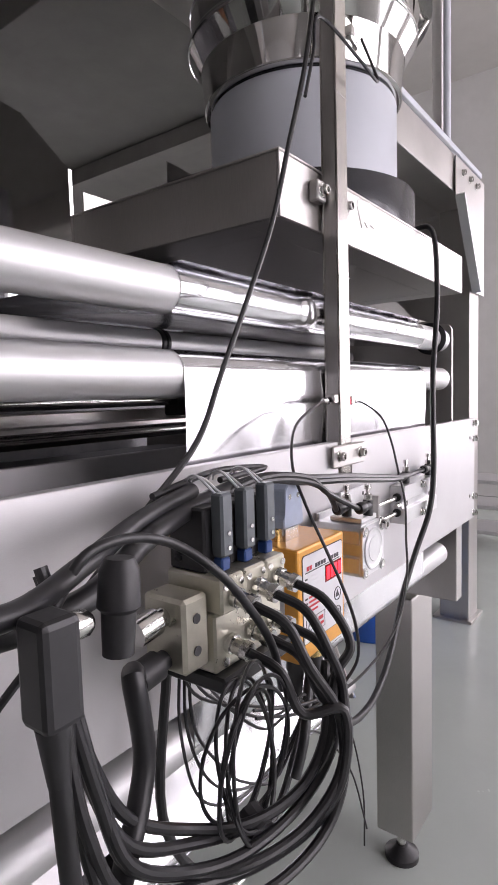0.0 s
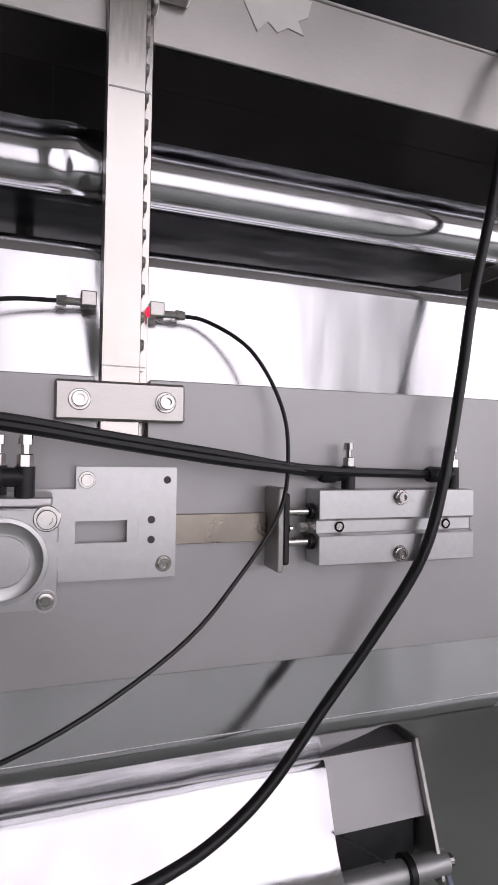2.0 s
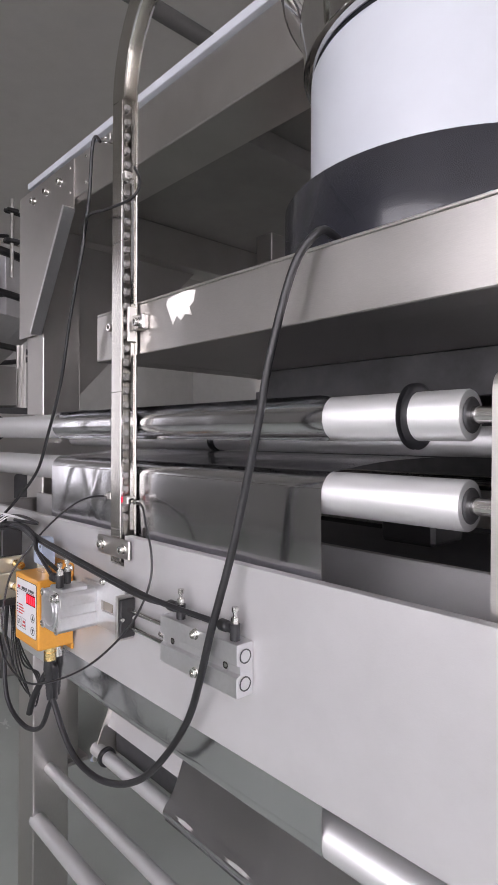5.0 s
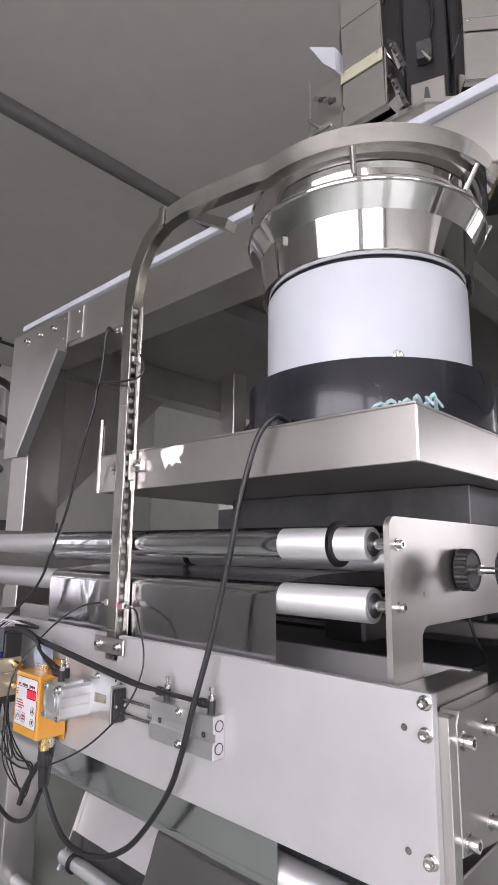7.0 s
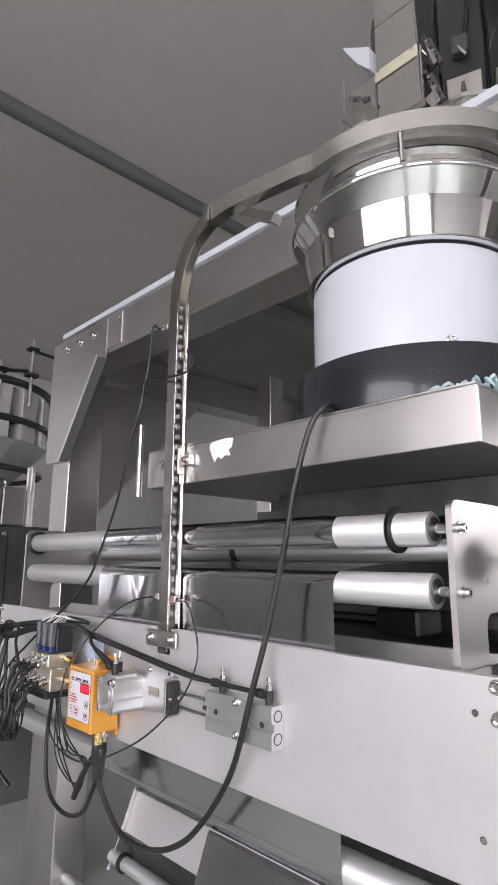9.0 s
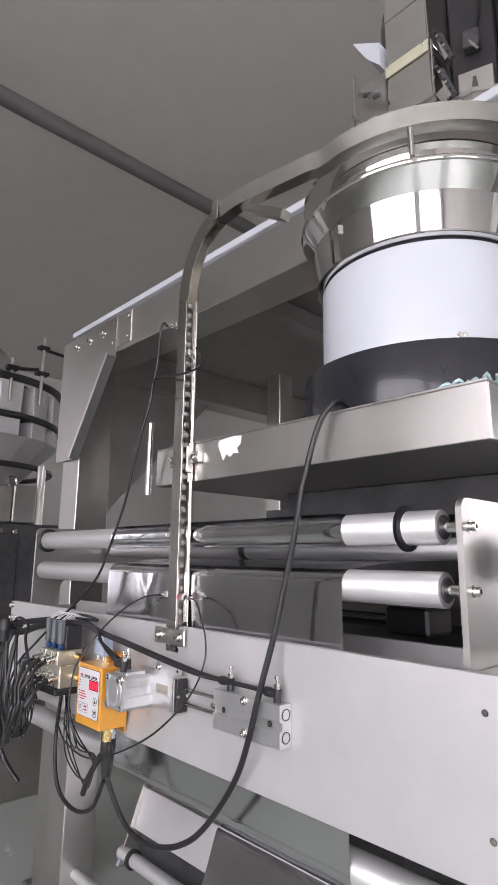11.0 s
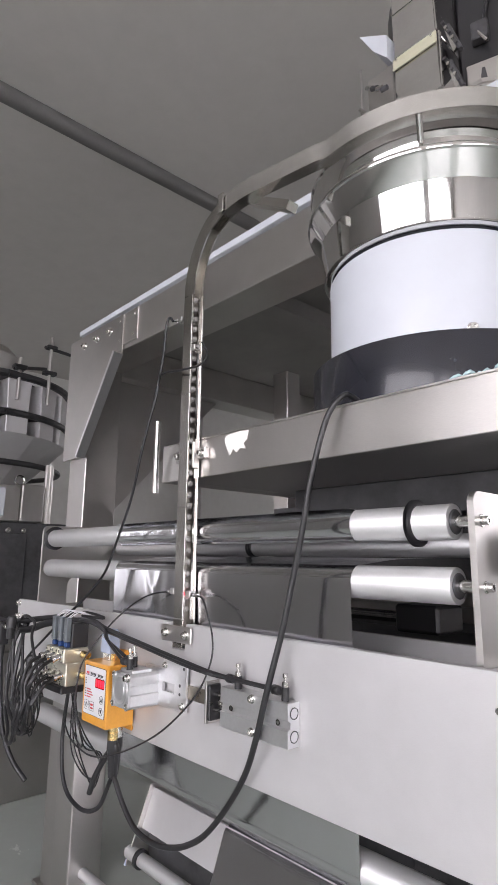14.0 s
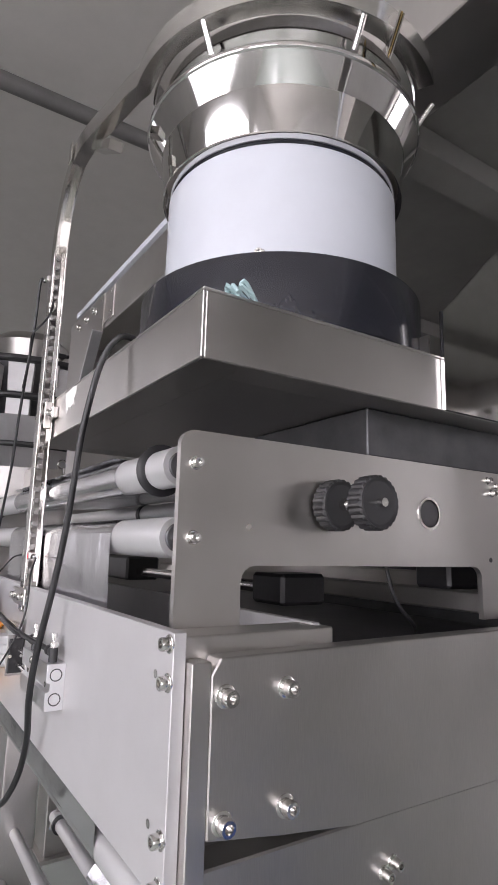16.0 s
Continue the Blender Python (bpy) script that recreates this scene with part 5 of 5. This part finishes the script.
cable("sensor_cable", [(0.752, -0.006, 1.960), (0.780, -0.014, 1.924), (0.768, -0.022, 1.903), (0.703, -0.024, 1.906), (0.615, -0.015, 1.919)] + [(0.600, -0.014, 1.87), (0.575, -0.016, 1.81)], 0.0022, "thin black sensor cable crossing the track", seg=8)
# air hoses from the valves along the plate
for k in range(4):
    o = 0.0045 * (k % 2)
    d = 0.006 * (k // 2)
    end = [(0.863, -0.015, 1.3174)] if k == 0 else [(0.973, -0.015, 1.3174)] if k == 1 else [(0.582, -0.045, 1.317)] if k == 2 else [(0.600, -0.066, 1.317)]
    if k < 2:
        mid = [(0.615, -0.048 - d, 1.350 + o), (0.69, -0.042, 1.339 + o), (0.77, -0.036, 1.328 + o), (0.83 + 0.02 * k, -0.030 + 0.004 * k, 1.3215)]
    else:
        mid = [(0.53, -0.056 - d, 1.347)]
    cable("air_hose", [(0.30, -0.045, 1.325 + o), (0.36, -0.042 - d, 1.365 + o), (0.43, -0.046 - d, 1.374 + o), (0.50, -0.050 - d, 1.363 + o)] + mid + end, 0.0040 if k < 2 else 0.0035, "black air hose running along the front plate", seg=8, category="hose")
# bundle that falls from the valve fittings and loops back
FALL = [(0.364, -0.160, 1.213), (0.350, -0.165, 1.164), (0.319, -0.155, 1.132), (0.268, -0.140, 1.126), (0.224, -0.120, 1.135), (0.173, -0.115, 1.172), (0.153, -0.110, 1.229), (0.145, -0.105, 1.280), (0.144, -0.100, 1.321), (0.138, -0.090, 1.346)]
for k in range(3):
    for j in range(2):
        u = 0.2995 + 0.0312 * k + 0.016
        z = 1.294 if j == 0 else 1.254
        y = -0.113 if j == 0 else -0.106
        s = 0.010 * (k - 1) + 0.005 * j
        pts = [(u, y, z), (u + 0.006, y - 0.025, z - 0.012), (u + 0.014 - 0.004 * k, y - 0.040 - 0.004 * k, z - 0.045)]
        pts += [(a + s * 0.8 + 0.006 * math.sin(2.3 * k + 5 * j + i), b + s * 0.9 + 0.005 * math.cos(1.9 * k + 3 * j + i), c + s * 1.2) for i, (a, b, c) in enumerate(FALL)]
        cable("air_hose", pts, 0.0042, "black air hose looping down from the valve manifold", seg=10, category="hose")
# coil of spare thin cable
for k in range(7):
    cx, cz = 0.283 + 0.005 * (k % 3), 1.192 - 0.006 * (k % 2)
    rx, rz = 0.032 + 0.0045 * (k % 4), 0.054 + 0.006 * (k % 3)
    pts = [(cx + rx * math.cos(radians(a)), -0.125 + 0.012 * math.sin(radians(a + 40 * k)), cz + rz * math.sin(radians(a))) for a in range(-90, 271, 36)]
    cable("spare_cable", pts, 0.0016, "coiled spare thin black cable tied in a loop", seg=6)
# strap and tie
tagged(part("cable_tie", lathe((0.285, -0.135, 1.132), (0.289, -0.118, 1.140), [(0, 0.012), (1, 0.012)], 12), BLACK), "black tape tie round the coiled cable", "cable tie")
# heavy leads by the left of the valves
for pts, r in (([(0.5315, -0.031, 1.08)] + [(0.540, -0.035, 1.141), (0.517, -0.040, 1.123), (0.488, -0.050, 1.075), (0.467, -0.050, 1.037)], 0.006), ([(0.391, -0.040, 1.373), (0.315, -0.050, 1.367), (0.240, -0.070, 1.357), (0.189, -0.085, 1.341), (0.152, -0.090, 1.336), (0.117, -0.090, 1.336), (0.083, -0.090, 1.342)], 0.0085), ([(0.321, -0.045, 1.380), (0.248, -0.060, 1.371), (0.173, -0.090, 1.361), (0.119, -0.110, 1.354), (0.080, -0.120, 1.359)], 0.007), ([(0.365, -0.040, 1.383), (0.453, -0.030, 1.384), (0.370, -0.030, 1.390), (0.279, -0.040, 1.381)], 0.003), ([(0.238, -0.058, 1.251)] + [(0.207, -0.090, 1.275), (0.214, -0.090, 1.220), (0.202, -0.095, 1.189), (0.186, -0.100, 1.166), (0.167, -0.100, 1.120)], 0.008), ([(0.143, -0.100, 1.344), (0.166, -0.100, 1.369), (0.201, -0.100, 1.372), (0.241, -0.100, 1.359), (0.265, -0.115, 1.337), (0.290, -0.120, 1.309), (0.326, -0.120, 1.261), (0.348, -0.115, 1.212)], 0.0035)):
    cable("power_lead", pts, r, "heavy black lead beside the valve manifold", seg=12)
# plug box in the leads beside the manifold
def lead_connector():
    t = thing("cable_connector", "black moulded cable connector hanging beside the manifold", "connector")
    part("body", boxm(0.108, 0.131, -0.142, -0.118, 1.300, 1.356, 0.004, 2), BLACK, t)
    part("collar", lathe((0.131, -0.130, 1.345), (0.144, -0.128, 1.343), [(0, 0.006), (0.2, 0.0075), (0.8, 0.0075), (1, 0.006)], 16), SHINY, t, "bright threaded collar", smooth=True)
    part("strain_relief", lathe((0.119, -0.130, 1.300), (0.121, -0.130, 1.268), [(0, 0.009), (0.5, 0.0075), (1, 0.006)], 16), BLACK, t, smooth=True)
    n = thing("cable_connector", "black round cable nut on the manifold's end", "connector")
    part("nut", lathe((0.168, -0.128, 1.372), (0.164, -0.128, 1.318), [(0, 0.008), (0.12, 0.0115), (0.5, 0.0125), (0.55, 0.010), (1, 0.009)], 18), BLACK, n, smooth=True)


lead_connector()
cable("power_lead", [(0.121, -0.130, 1.268), (0.125, -0.128, 1.22), (0.132, -0.124, 1.16), (0.145, -0.118, 1.10), (0.17, -0.10, 1.04), (0.21, -0.08, 1.0)], 0.0058, "heavy black lead hanging from the cable connector", seg=12)
for k in range(3):
    d = 0.012 * k
    cable("spare_cable", [(0.31 + 0.01 * k, -0.028, 1.232), (0.335 + 0.008 * k, -0.034, 1.185), (0.42, -0.045, 1.140 - d), (0.49 + 0.4 * d, -0.045, 1.105 + 0.5 * d), (0.47 - 0.5 * d, -0.035, 1.065 - d), (0.40, -0.030, 1.050 + 0.6 * d), (0.335 + d, -0.030, 1.085 + d), (0.315 + 0.7 * d, -0.026, 1.16), (0.32 + 0.5 * d, -0.024, 1.232)], 0.0016, "loose thin black cable slung below the manifold", seg=6)
cable("power_lead", [(0.30, -0.028, 1.232), (0.285, -0.03, 1.10), (0.33, -0.04, 1.015), (0.40, -0.035, 0.985), (0.47, -0.03, 1.005), (0.515, -0.03, 1.07)], 0.0045, "heavy black lead slung below the controller", seg=10)
# thin leads that hang below the tray
for pts in ([(0.960, 0.150, 0.881), (1.045, 0.150, 0.813), (1.127, 0.140, 0.687), (1.149, 0.120, 0.524), (1.153, 0.120, 0.377)], [(0.750, 0.100, 0.826), (0.781, 0.100, 0.858), (0.877, 0.100, 0.834), (0.960, 0.100, 0.758), (1.055, 0.100, 0.629), (1.126, 0.100, 0.451)]):
    cable("hanging_lead", [(x + 0.085, y + 0.115, z - 0.085) for x, y, z in pts], 0.0022, "thin black lead hanging below the film tray", seg=8)


# ---- stand each thing's empty at its own base ----
def settle_empties():
    for ob in list(scene.collection.objects):
        if ob.type != "EMPTY" or ob.parent or not ob.children or ob.matrix_world != Matrix.Identity(4):
            continue
        pts = [c.matrix_local @ Vector(b) for c in ob.children if c.type == "MESH" for b in c.bound_box]
        if not pts:
            continue
        lo = Vector([min(p[i] for p in pts) for i in range(3)])
        hi = Vector([max(p[i] for p in pts) for i in range(3)])
        base = Vector(((lo.x + hi.x) / 2, (lo.y + hi.y) / 2, lo.z))
        ob.location = ob.location + base
        for c in ob.children:
            c.location = c.location - base


settle_empties()


# ---- what moves ----
def motions():
    """The end plate of the twin rod cylinder darts in and comes back, about every four seconds."""
    base = SLIDE.location.copy()
    travel = 0.076

    def at(t, d):
        return (t, Matrix.Translation(base + Vector((d, 0, 0))))

    rows = [at(0.0, 0)]
    for t in (1.62, 5.65, 9.63, 13.70):
        rows += [at(t, 0), at(t + 0.08, travel), at(t + 0.44, travel), at(t + 0.58, 0)]
    rows.append(at(16.0, 0))
    walk(SLIDE, rows)


motions()
